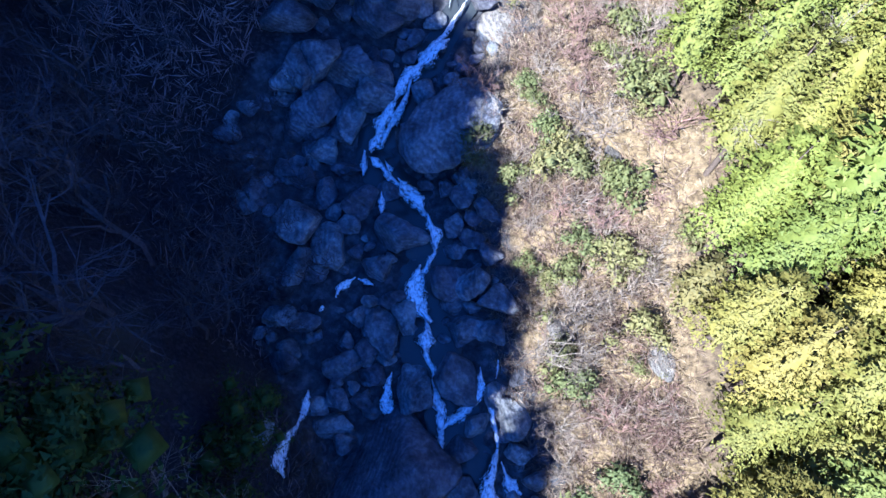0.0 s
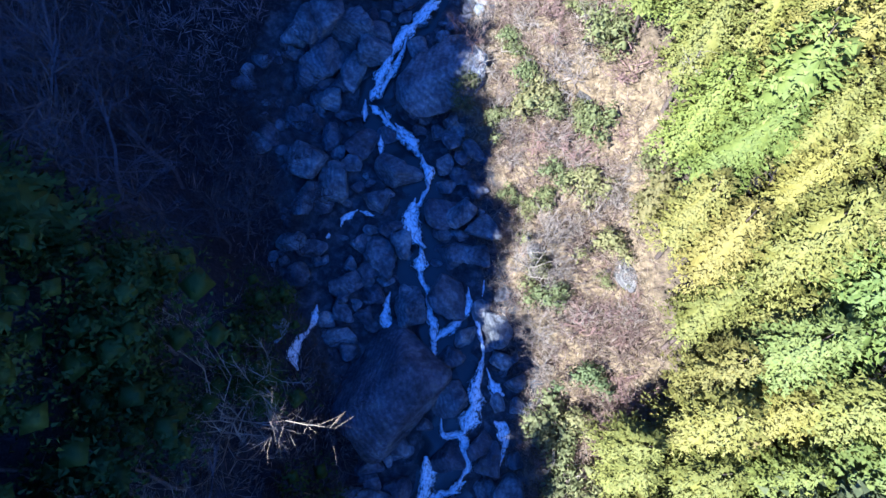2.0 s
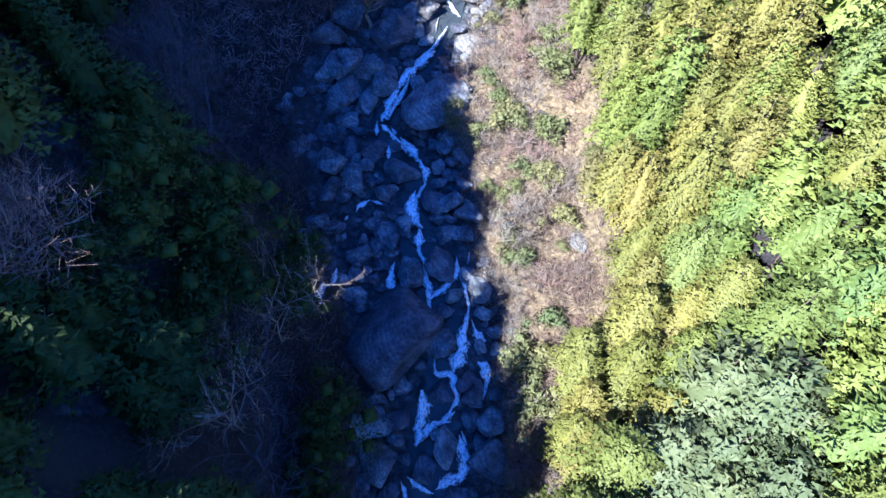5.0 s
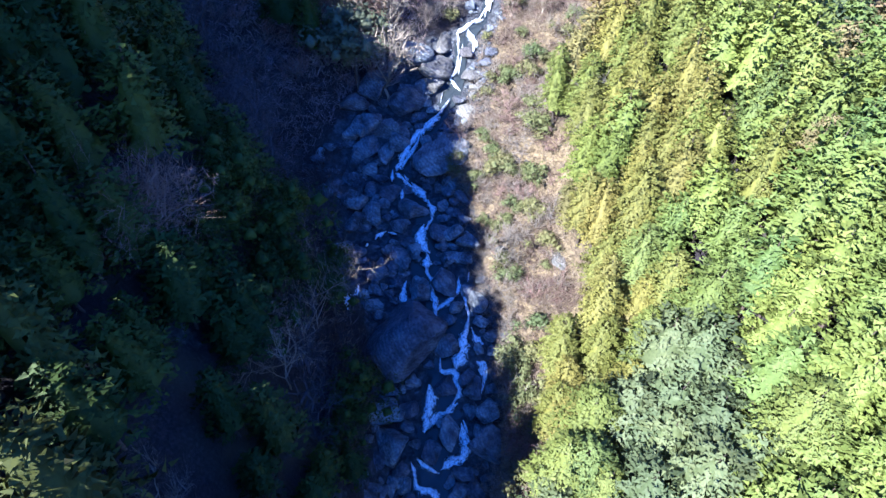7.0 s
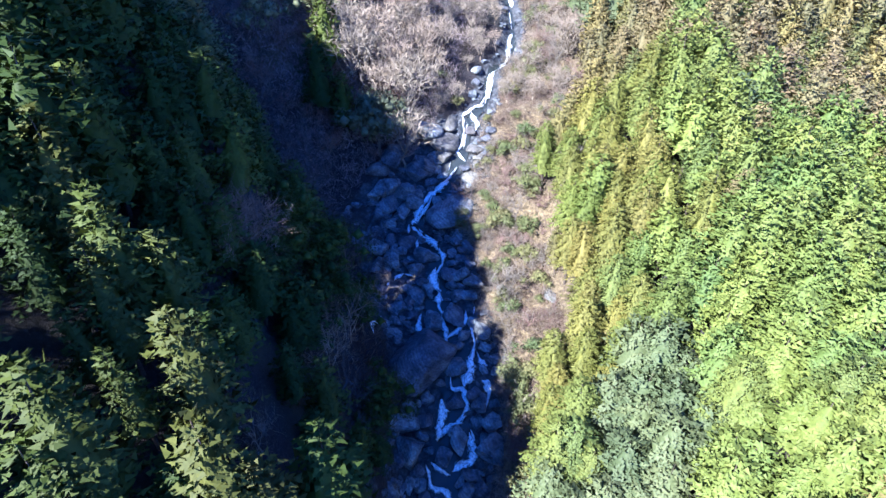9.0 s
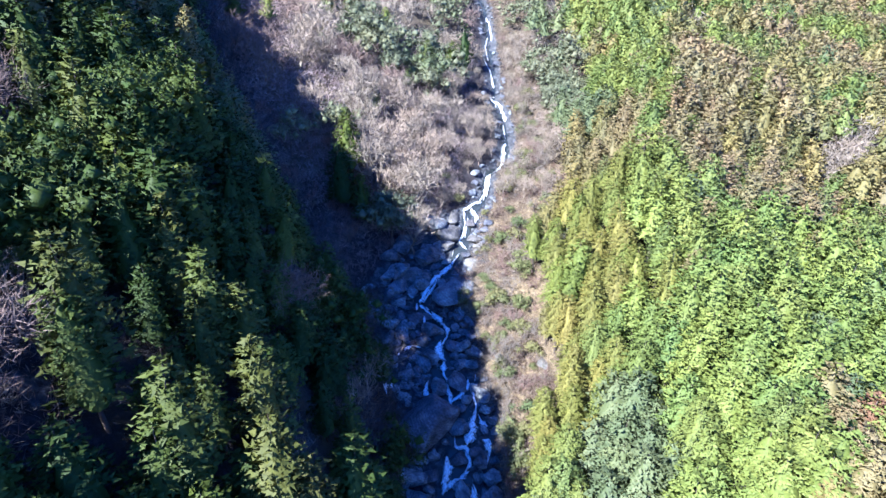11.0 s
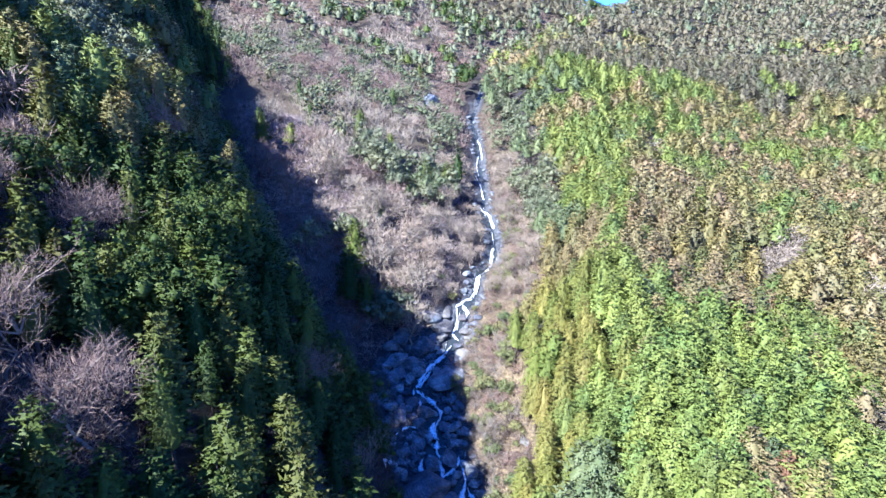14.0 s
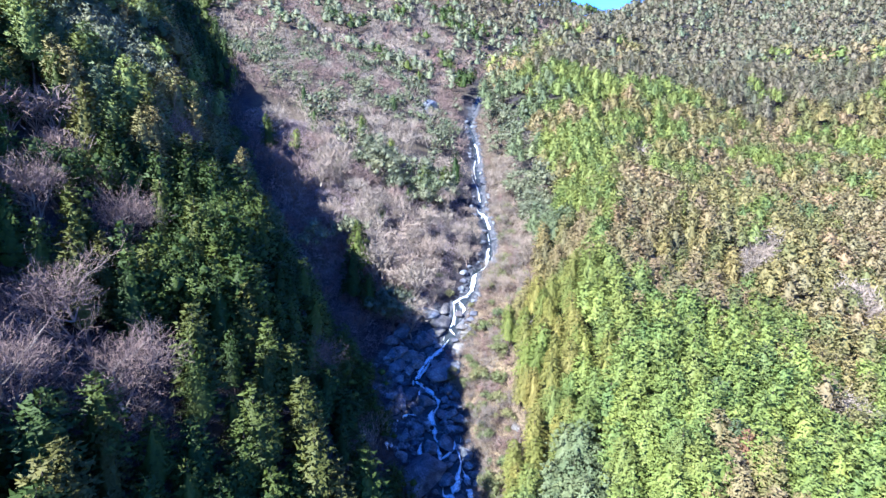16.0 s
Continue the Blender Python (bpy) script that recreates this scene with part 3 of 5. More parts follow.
boulder(2.2, 0.8, 4.0, 3.7)
boulder(1.7, -3.6, 3.1, 3.7)
boulder(1.7, 4.4, 2.8, 2.2)
boulder(4.9, 7.1, 3.0, 4.2)
boulder(0.7, 22.5, 1.9, 2.5)
boulder(-8.6, 8.3, 2.4, 1.7)
boulder(4.2, 8.6, 1.9, 2.5)
boulder(4.5, 5.7, 1.8, 1.7)
boulder(-12.9, 31.0, 4.0, 2.9)
boulder(-8.3, 32.4, 2.3, 6.2)
boulder(-6.4, 35.5, 3.4, 3.6)
boulder(-10.9, 35.9, 3.6, 4.6)
boulder(-11.3, 33.0, 2.8, 2.9)
boulder(-13.7, 34.2, 2.8, 3.3)
boulder(-6.4, 33.8, 3.2, 1.7)
boulder(-11.5, 30.9, 2.9, 2.0)
boulder(-13.2, 28.2, 2.5, 1.8)
boulder(-10.4, 29.0, 2.8, 2.2)
boulder(-12.1, 26.3, 2.7, 1.9)
boulder(-8.7, 27.4, 2.5, 1.6)
boulder(-7.1, 14.7, 2.5, 2.3)
boulder(-3.2, 15.4, 2.3, 4.2)
boulder(-10.7, 7.6, 2.7, 2.2)
boulder(-13.1, 10.8, 2.8, 2.5)
boulder(-12.5, 4.9, 2.5, 2.0)
boulder(-7.1, -7.7, 6.2, 3.2)
boulder(1.2, -7.1, 2.5, 2.7)
boulder(5.5, 1.7, 2.2, 2.6)
boulder(3.9, -3.0, 2.5, 2.5)
boulder(5.9, -3.4, 2.3, 2.9)
boulder(-1.8, 4.6, 2.2, 1.7)
boulder(-10.9, 14.8, 3.2, 2.7)
boulder(-12.3, 18.4, 2.9, 3.5)
boulder(-13.6, 14.6, 2.6, 2.3)
boulder(-4.4, 16.2, 2.3, 1.7)
boulder(-7.0, 8.1, 1.9, 1.5)
boulder(-10.5, 42.5, 4.6, 5.5)
boulder(-6.3, 40.1, 5.1, 4.6)
boulder(-4.3, 42.9, 4.2, 3.8)
boulder(-4.1, 49.0, 6.1, 6.6)
boulder(-8.6, 36.0, 5.0, 4.5)
boulder(0.2, 47.4, 6.0, 4.4)
boulder(1.2, 52.9, 2.9, 6.4)
boulder(-1.0, 44.5, 4.6, 2.8)
boulder(-8.1, 52.3, 3.8, 4.5)
boulder(-11.9, 47.8, 5.4, 4.8)
boulder(5.9, 51.6, 3.3, 3.8)
boulder(-13.5, 39.2, 4.5, 4.6)
boulder(-12.3, 34.9, 4.0, 5.0)
boulder(-5.6, 34.4, 4.0, 5.0)
boulder(5.9, 46.7, 4.3, 3.3)
boulder(-11.3, 32.7, 4.9, 4.0)
boulder(-1.3, -11.9, 3.1, 3.2)
boulder(1.7, -9.2, 3.1, 4.0)
boulder(6.0, -10.8, 4.2, 4.8)
boulder(6.8, -6.6, 3.2, 4.0)
boulder(5.5, -4.4, 2.9, 2.8)
boulder(-5.7, -10.8, 4.7, 4.8)
boulder(1.2, 31.0, 8.0, 10.5, 3.0, -0.45, None, "broad smooth grey rock slab beside the waterfall")
boulder(-4.8, 41.5, 5.0, 4.5, 3.6, 0.2)
boulder(5.5, 40.0, 4.0, 4.0, 0.5, 0.1, DRY_ROCK, "pale dry rock slab at the head of the fall")
boulder(13.9, 26.1, 1.8, 2.2, 1.1, 0.3, DRY_ROCK, "pale rock standing out of the sunny bank")
boulder(16.7, 10.4, 1.6, 3.0, 1.0, 0.2, DRY_ROCK, "pale rock standing out of the sunny bank")
boulder(9.2, 12.9, 2.2, 1.6, 1.0, 0.5, DRY_ROCK, "pale rock standing out of the sunny bank")
boulder(-7.0, 173.5, 12.0, 7.0, 8.0, 0.2, None, "rock outcrop among trees above the stream")


def fill_boulders():
    """Boulders of middling size wedged into the gaps of the bed."""
    rng = np.random.default_rng(8)
    placed = tries = 0
    while placed < 75 and tries < 4000:
        tries += 1
        y = rng.uniform(-19, 46)
        half = float(np.interp(y, [-19, 28, 46], [8.0, 8.5, 6]))
        u = rng.uniform(-0.9 * half, 0.72 * half)
        x, size = u + float(np.interp(y, LINE_Y, LINE_X)), rng.uniform(1.3, 2.7)
        if in_flow(x, y, size) or abs(u) < 0.9 or any((x - bx) ** 2 + (y - by) ** 2 < (0.75 * r + 0.42 * size) ** 2 for bx, by, r in BOULDERS):
            continue
        boulder(x, y, size * rng.uniform(0.85, 1.25), size)
        placed += 1


fill_boulders()


def scatter_rocks():
    """Smaller stones between the boulders."""
    rng = np.random.default_rng(5)
    meshes = [rock_mesh("rock", 900 + k, ROCK, 3) for k in range(9)]
    count = 0
    while count < 300:
        y = rng.uniform(-20, 62) if count < 215 else rng.uniform(60, 185)
        half = np.interp(y, [-20, 28, 45, 62, 185], [8.5, 9, 6, 3.6, 3.2])
        u = rng.uniform((-1.6 if 4 < y < 42 else -0.95) * half, (0.75 if y < 45 else 1.0) * half)
        x = u + float(np.interp(y, LINE_Y, LINE_X))
        size = 0.7 + 1.9 * rng.random() ** 1.6
        size *= 1.25 if y > 62 else 1.0
        if abs(u) < 1.2 or in_flow(x, y, size):
            continue
        if any((x - bx) ** 2 + (y - by) ** 2 < (0.8 * r) ** 2 for bx, by, r in BOULDERS):
            continue
        ob = new("rock", meshes[count % 9])
        ob.scale = (size * rng.uniform(0.8, 1.3), size, size * rng.uniform(0.7, 1.2))
        ob.location = (x, y, height(x, y) + 0.12 * size)
        ob.rotation_euler = (rng.uniform(-0.3, 0.3), rng.uniform(-0.3, 0.3), rng.uniform(0, 6.28))
        tagged(ob, "small grey stone among the boulders", "rock", "stones in the stream bed")
        count += 1


scatter_rocks()


# ---- plants ----
def flecks(start, way, face, length, width):
    """Pointed sprays of foliage: one triangle from each start along its way, lying across face."""
    side = unit(np.cross(way, face))
    length, width = np.reshape(length, (-1, 1)), np.reshape(width, (-1, 1))
    verts = np.stack([start - side * width, start + side * width, start + way * length], 1).reshape(-1, 3)
    return verts, np.arange(len(verts)).reshape(-1, 3)


def triangles(faces):
    """Three-cornered faces from four-cornered ones."""
    return faces if faces.shape[1] == 3 else np.concatenate([faces[:, [0, 1, 2]], faces[:, [0, 2, 3]]])


def conifer_crown(seed, tall, radius, branches, per, size, low=0.15, power=0.6, bulge=1.0, core=0.55, droop=0.1):
    """A conifer's crown: boughs set round a leader, each with a fan of sprays towards its tip, and a dense heart behind them."""
    rng = np.random.default_rng(seed)
    s = 1 - (1 - (np.arange(branches) + rng.random(branches)) / branches) ** 0.7
    turn = np.arange(branches) * 2.39996 + rng.uniform(-0.5, 0.5, branches)
    lobes = 1 + 0.2 * np.sin(3 * turn + seed) * np.sin(8 * s + seed)
    r = radius * (1 - s ** bulge) ** power * lobes * rng.uniform(0.72, 1.12, branches) + 0.08
    flat = np.stack([np.cos(turn), np.sin(turn), 0 * s], 1)
    out = unit(flat + np.stack([0 * s, 0 * s, 0.55 + 1.0 * s], 1))
    tip = flat * r[:, None] + np.stack([0 * s, 0 * s, tall * (low + (1 - low) * s)], 1)
    many = branches * per
    back = rng.random(many) ** 1.3 * 0.6
    f, o, rr = np.repeat(flat, per, 0), np.repeat(out, per, 0), np.repeat(r, per)
    start = np.repeat(tip, per, 0) - f * (rr * back)[:, None] + rng.normal(size=(many, 3)) * size * [0.55, 0.55, 0.3]
    start[:, 2] += droop * rr * back * 3 - droop * rr
    way = unit(f * rng.uniform(0.4, 1.1, (many, 1)) + rng.normal(size=(many, 3)) * [0.55, 0.55, 0.3] + [0, 0, 0.18])
    face = unit(o + rng.normal(size=(many, 3)) * 0.45)
    length = size * rng.uniform(0.7, 1.5, many)
    v1, f1 = flecks(start - way * length[:, None] * 0.3, way, face, length, length * rng.uniform(0.22, 0.36, many))
    n1 = np.repeat(unit(o * 0.9 + face * 0.5 + [0, 0, 0.15]), 3, 0)
    ring, steps = 7, (-0.12, 0.04, 0.3, 0.55, 0.78, 0.98)
    heart, normal = [], []
    for h in steps:
        k = max(0.0, 1 - max(h, 0) ** bulge) ** power * (0.5 if h < 0 else 1.0)
        for j in range(ring):
            a = 6.283 * j / ring + h
            wide = radius * core * k * rng.uniform(0.75, 1.1) + 0.03
            heart.append((wide * math.cos(a), wide * math.sin(a), tall * (low + (1 - low) * 0.8 * h) * rng.uniform(0.98, 1.01)))
            normal.append((math.cos(a), math.sin(a), 0.5))
    quads = np.array([[i * ring + j, i * ring + (j + 1) % ring, (i + 1) * ring + (j + 1) % ring, (i + 1) * ring + j] for i in range(len(steps) - 1) for j in range(ring)])
    v, f = joined([(v1, f1), (np.array(heart), triangles(quads))])
    return v, f, np.concatenate([n1, unit(np.array(normal))])


def leafy_crown(seed, tall, radius, lobes, per, size):
    """A broad evergreen crown: rounded lobes of small leaves with gaps between."""
    rng = np.random.default_rng(seed)
    heart = rng.normal(size=(lobes, 3)) * [radius * 0.46, radius * 0.46, tall * 0.13] + [0, 0, tall * 0.68]
    heart[0] = (0, 0, tall * 0.8)
    big = rng.uniform(0.32, 0.55, lobes) * radius
    many = lobes * per
    way = unit(rng.normal(size=(many, 3)) + [0, 0, 0.45])
    start = np.repeat(heart, per, 0) + way * np.repeat(big, per)[:, None] * rng.uniform(0.8, 1.1, (many, 1)) * [1, 1, 0.85]
    lie = unit(np.cross(way, rng.normal(size=way.shape)) + 0.45 * way)
    face = unit(way + rng.normal(size=way.shape) * 0.4)
    v1, f1 = flecks(start, lie, face, size * rng.uniform(0.6, 1.4, many), size * rng.uniform(0.2, 0.36, many))
    ball = np.array([(1, 0, 0), (0, 1, 0), (-1, 0, 0), (0, -1, 0), (0, 0, 1), (0, 0, -1)], float)
    shell = np.array([[0, 1, 4], [1, 2, 4], [2, 3, 4], [3, 0, 4], [1, 0, 5], [2, 1, 5], [3, 2, 5], [0, 3, 5]])
    v2 = (heart[:, None] + ball[None] * big[:, None, None] * 0.5).reshape(-1, 3)
    f2 = (np.arange(lobes)[:, None, None] * 6 + shell[None]).reshape(-1, 3)
    v, f = joined([(v1, f1), (v2, f2)])
    n1 = np.repeat(unit(way + rng.normal(size=way.shape) * 0.25 + [0, 0, 0.2]), 3, 0)
    return v, f, np.concatenate([n1, np.tile(ball, (lobes, 1))])


def puff_crown(seed, tall, radius, twigs, size, thick):
    """A leafless crown seen from afar: a rounded dome of fine upturned twigs on spreading boughs."""
    rng = np.random.default_rng(seed)
    boughs = 9
    turn = np.arange(boughs) * 2.39996
    ends = np.stack([np.cos(turn) * radius * 0.6, np.sin(turn) * radius * 0.6, tall * rng.uniform(0.55, 0.8, boughs)], 1) * rng.uniform(0.8, 1.1, (boughs, 1))
    way = unit(ends - [0, 0, tall * 0.25])
    v1, f1 = flecks(np.zeros((boughs, 3)) + [0, 0, tall * 0.25], way, unit(rng.normal(size=(boughs, 3))), np.linalg.norm(ends - [0, 0, tall * 0.25], axis=1), np.full(boughs, thick * 1.6))
    out = unit(rng.normal(size=(twigs, 3)) * [1, 1, 0.7] + [0, 0, 0.5])
    lump = 1 + 0.25 * np.sin(3.1 * np.arctan2(out[:, 1], out[:, 0]) + seed) * np.sin(4 * out[:, 2] + seed)
    start = out * (radius * lump * rng.uniform(0.3, 0.95, twigs))[:, None] * [1, 1, 0.75] + [0, 0, tall * 0.6]
    way = unit(out * 0.6 + rng.normal(size=(twigs, 3)) * 0.6 + [0, 0, 0.45])
    v2, f2 = flecks(start - way * size * 0.4, way, unit(rng.normal(size=(twigs, 3))), size * rng.uniform(0.6, 1.4, twigs), thick * rng.uniform(0.5, 1.3, twigs))
    return joined([(v1, f1), (v2, f2)])


def limbs(seed, tall, spread, boughs, forks, twigs, lean=0.0, stout=1.0, bits=2):
    """Sticks of a bare tree: (trunk and boughs), (forks and twigs)."""
    rng = np.random.default_rng(seed)
    wood, fine = [], []
    p = np.array([0.0, 0.0, -0.4])
    trunk = [p]
    for k in range(6):
        p = p + np.array([rng.normal() * 0.05 + lean * 0.12, rng.normal() * 0.05, 1 / 6]) * tall * 0.8
        trunk.append(p)
    thick = tall * 0.014 * (0.6 + 0.4 * stout)
    for k in range(6):
        wood.append((trunk[k], trunk[k + 1], thick * (1 - k / 7), thick * (1 - (k + 1) / 7)))

    def grow(p, way, length, r, steps, out, curl=0.25):
        spots = [p]
        for k in range(steps):
            way = way + rng.normal(size=3) * curl + [0, 0, 0.1]
            way = way / np.linalg.norm(way)
            q = p + way * length / steps
            out.append((p, q, r * (1 - k / (steps + 0.6)), r * (1 - (k + 1) / (steps + 0.6))))
            p = q
            spots.append(p)
        return spots, way

    def along(spots):
        k = rng.uniform(0.5, len(spots) - 1.001)
        return spots[int(k)] * (1 - k % 1) + spots[int(k) + 1] * (k % 1)

    for b in range(boughs):
        at = trunk[1 + int(5 * (0.25 + 0.75 * b / boughs))]
        turn = 2.4 * b + rng.uniform(0, 1)
        way = np.array([math.cos(turn), math.sin(turn), rng.uniform(0.5, 1.1)])
        spots, way = grow(at, way / np.linalg.norm(way), spread * rng.uniform(0.7, 1.1), thick * 0.5, 4, wood)
        for k in range(forks):
            at2 = along(spots)
            way2 = way + rng.normal(size=3) * 0.6
            s2, w2 = grow(at2, way2 / np.linalg.norm(way2), spread * rng.uniform(0.35, 0.65), thick * 0.2 * stout, 3, fine)
            for j in range(twigs):
                w3 = w2 + rng.normal(size=3) * 0.55 + [0, 0, 0.1]
                grow(along(s2), w3 / np.linalg.norm(w3), spread * rng.uniform(0.1, 0.3), thick * 0.075 * stout, bits, fine, 0.3)

    def tube(rows, shape=tubes):
        return shape(np.array([r[0] for r in rows]), np.array([r[1] for r in rows]), np.array([r[2] for r in rows]), np.array([r[3] for r in rows]))

    return tube(wood, tubes if bits > 1 else ribbons), tube(fine, ribbons)


def trunk_mesh(seed, tall, thick):
    rng = np.random.default_rng(seed)
    rows = 6
    ps = np.stack([rng.normal(size=rows + 1) * 0.05, rng.normal(size=rows + 1) * 0.05, np.linspace(-0.6, tall * 0.97, rows + 1)], 1)
    rs = thick * np.linspace(1, 0.1, rows + 1)
    ring = 7
    verts = np.concatenate([p + r * np.stack([np.cos(np.arange(ring) * 6.283 / ring), np.sin(np.arange(ring) * 6.283 / ring), np.zeros(ring)], 1) for p, r in zip(ps, rs)])
    faces = np.array([[i * ring + j, i * ring + (j + 1) % ring, (i + 1) * ring + (j + 1) % ring, (i + 1) * ring + j] for i in range(rows) for j in range(ring)])
    return mesh_from("trunk", verts, faces, BARK, True)


def evergreen(name, seed, tall, crown, leaf, label, category, group):
    tree = new(name)
    part("trunk", trunk_mesh(seed, tall, tall * 0.016), tree)
    part("crown", mesh_from("crown", crown[0], crown[1], LEAF[leaf], normals=crown[2]), tree)
    return tagged(tree, label, category, group)


def bare_tree(name, seed, tall, spread, boughs, forks, twigs, wood, label, group, lean=0.0, stout=1.5, bits=1):
    tree = new(name)
    big, fine = limbs(seed, tall, spread, boughs, forks, twigs, lean, stout, bits)
    part("trunk", mesh_from("trunk", *big, TWIG[wood]), tree)
    part("crown", mesh_from("crown", *fine, TWIG[wood]), tree)
    return tagged(tree, label, "bare tree", group)


def round_bare_tree(seed, tall, radius, twigs, wood, label, group):
    tree = new("bare_tree")
    big, _ = limbs(seed, tall * 0.75, radius * 0.7, 7, 1, 1, 0.0, 1.6, 1)
    part("trunk", mesh_from("trunk", *big, TWIG[wood]), tree)
    part("crown", mesh_from("crown", *puff_crown(seed, tall, radius, twigs, 1.3, 0.06), TWIG[wood]), tree)
    return tagged(tree, label, "bare tree", group)


class Kind:
    """A kind of tree: masters that are copied for the nearest, and one joined wood for the rest."""

    def __init__(self, masters, limit):
        self.masters, self.limit, self.used, self.rest = masters, limit, [0] * len(masters), []
        self.count = 0

    def plant(self, x, y, z, size, turn, rng, tilt=0.06):
        k = int(rng.integers(len(self.masters)))
        m = Matrix.Translation((x, y, z)) @ Euler((rng.normal() * tilt, rng.normal() * tilt, turn)).to_matrix().to_4x4()
        if self.used[k]:
            ob = copy_thing(self.masters[k], m)
        else:
            ob = self.masters[k]
            ob.matrix_basis = m
        ob.scale = (size * rng.uniform(0.9, 1.1), size * rng.uniform(0.9, 1.1), size)
        self.used[k] = 1
        self.count += 1


def wood_stuff(name, label, places, crowns, material, seed):
    """Many trees, too many or too far to count, in one mesh. places: rows of x, y, z, size, height."""
    rng = np.random.default_rng(seed)
    verts, faces, tones, turned, at = [], [], [], [], 0
    for x, y, z, size, up in places:
        v, f, *n = crowns[int(rng.integers(len(crowns)))]
        a = rng.uniform(0, 6.283)
        c, s = math.cos(a) * size, math.sin(a) * size
        verts.append(np.stack([v[:, 0] * c - v[:, 1] * s + x, v[:, 0] * s + v[:, 1] * c + y, v[:, 2] * up + z], 1))
        if n:
            c, s = math.cos(a), math.sin(a)
            turned.append(np.stack([n[0][:, 0] * c - n[0][:, 1] * s, n[0][:, 0] * s + n[0][:, 1] * c, n[0][:, 2]], 1))
        faces.append(f + at)
        tones.append(np.full(len(v), rng.random()))
        at += len(v)
    if not verts:
        return
    ob = new(name, mesh_from(name, np.concatenate(verts), np.concatenate(faces), material, normals=np.concatenate(turned) if turned else None, tone=np.concatenate(tones)))
    tagged(ob, label, "forest", kind="stuff")


def in_view(x, y):
    """The part of the valley that the flight looks over, with the slope that shades it."""
    return (x < 0.84 * (y + 108) + 12) & (x > -0.84 * (y + 108) - np.interp(y, [20, 70], [45, 8])) & (y > -75) & (y < 540)


def jitter_grid(x0, x1, y0, y1, gap, seed):
    rng = np.random.default_rng(seed)
    x, y = np.meshgrid(np.arange(x0, x1, gap), np.arange(y0, y1, gap))
    x, y = x.ravel() + rng.uniform(-0.33, 0.33, x.size) * gap, y.ravel() + rng.uniform(-0.33, 0.33, y.size) * gap
    keep = in_view(x, y)
    return x[keep], y[keep]


def family(name, count, seed, tall, radius, branches, per, size, low, power, leaf, label, category, group, bulge=1.0):
    return [evergreen(name, seed + k, tall, conifer_crown(seed + k, tall, radius, branches, per, size, low, power, bulge), leaf, label, category, group) for k in range(count)]


CEDAR = "tall Japanese cedar with dense olive-green clumpy crown on the sunny slope"
BROWN = "Japanese cedar with browned winter crown on the sunny slope"
CYPRESS = "bright green cypress with full rounded crown on the sunny slope"
SHADE = "large leafless tree with spreading branches on the shaded slope"
SPUR = "dark green conifer on the steep shaded spur"
LEAFY = "grey-green broadleaf evergreen tree with rounded crown"
SUNNY, SHADED, MIXED = "evergreens on the sunny slope", "conifers on the shaded spur", "bare trees of the valley"
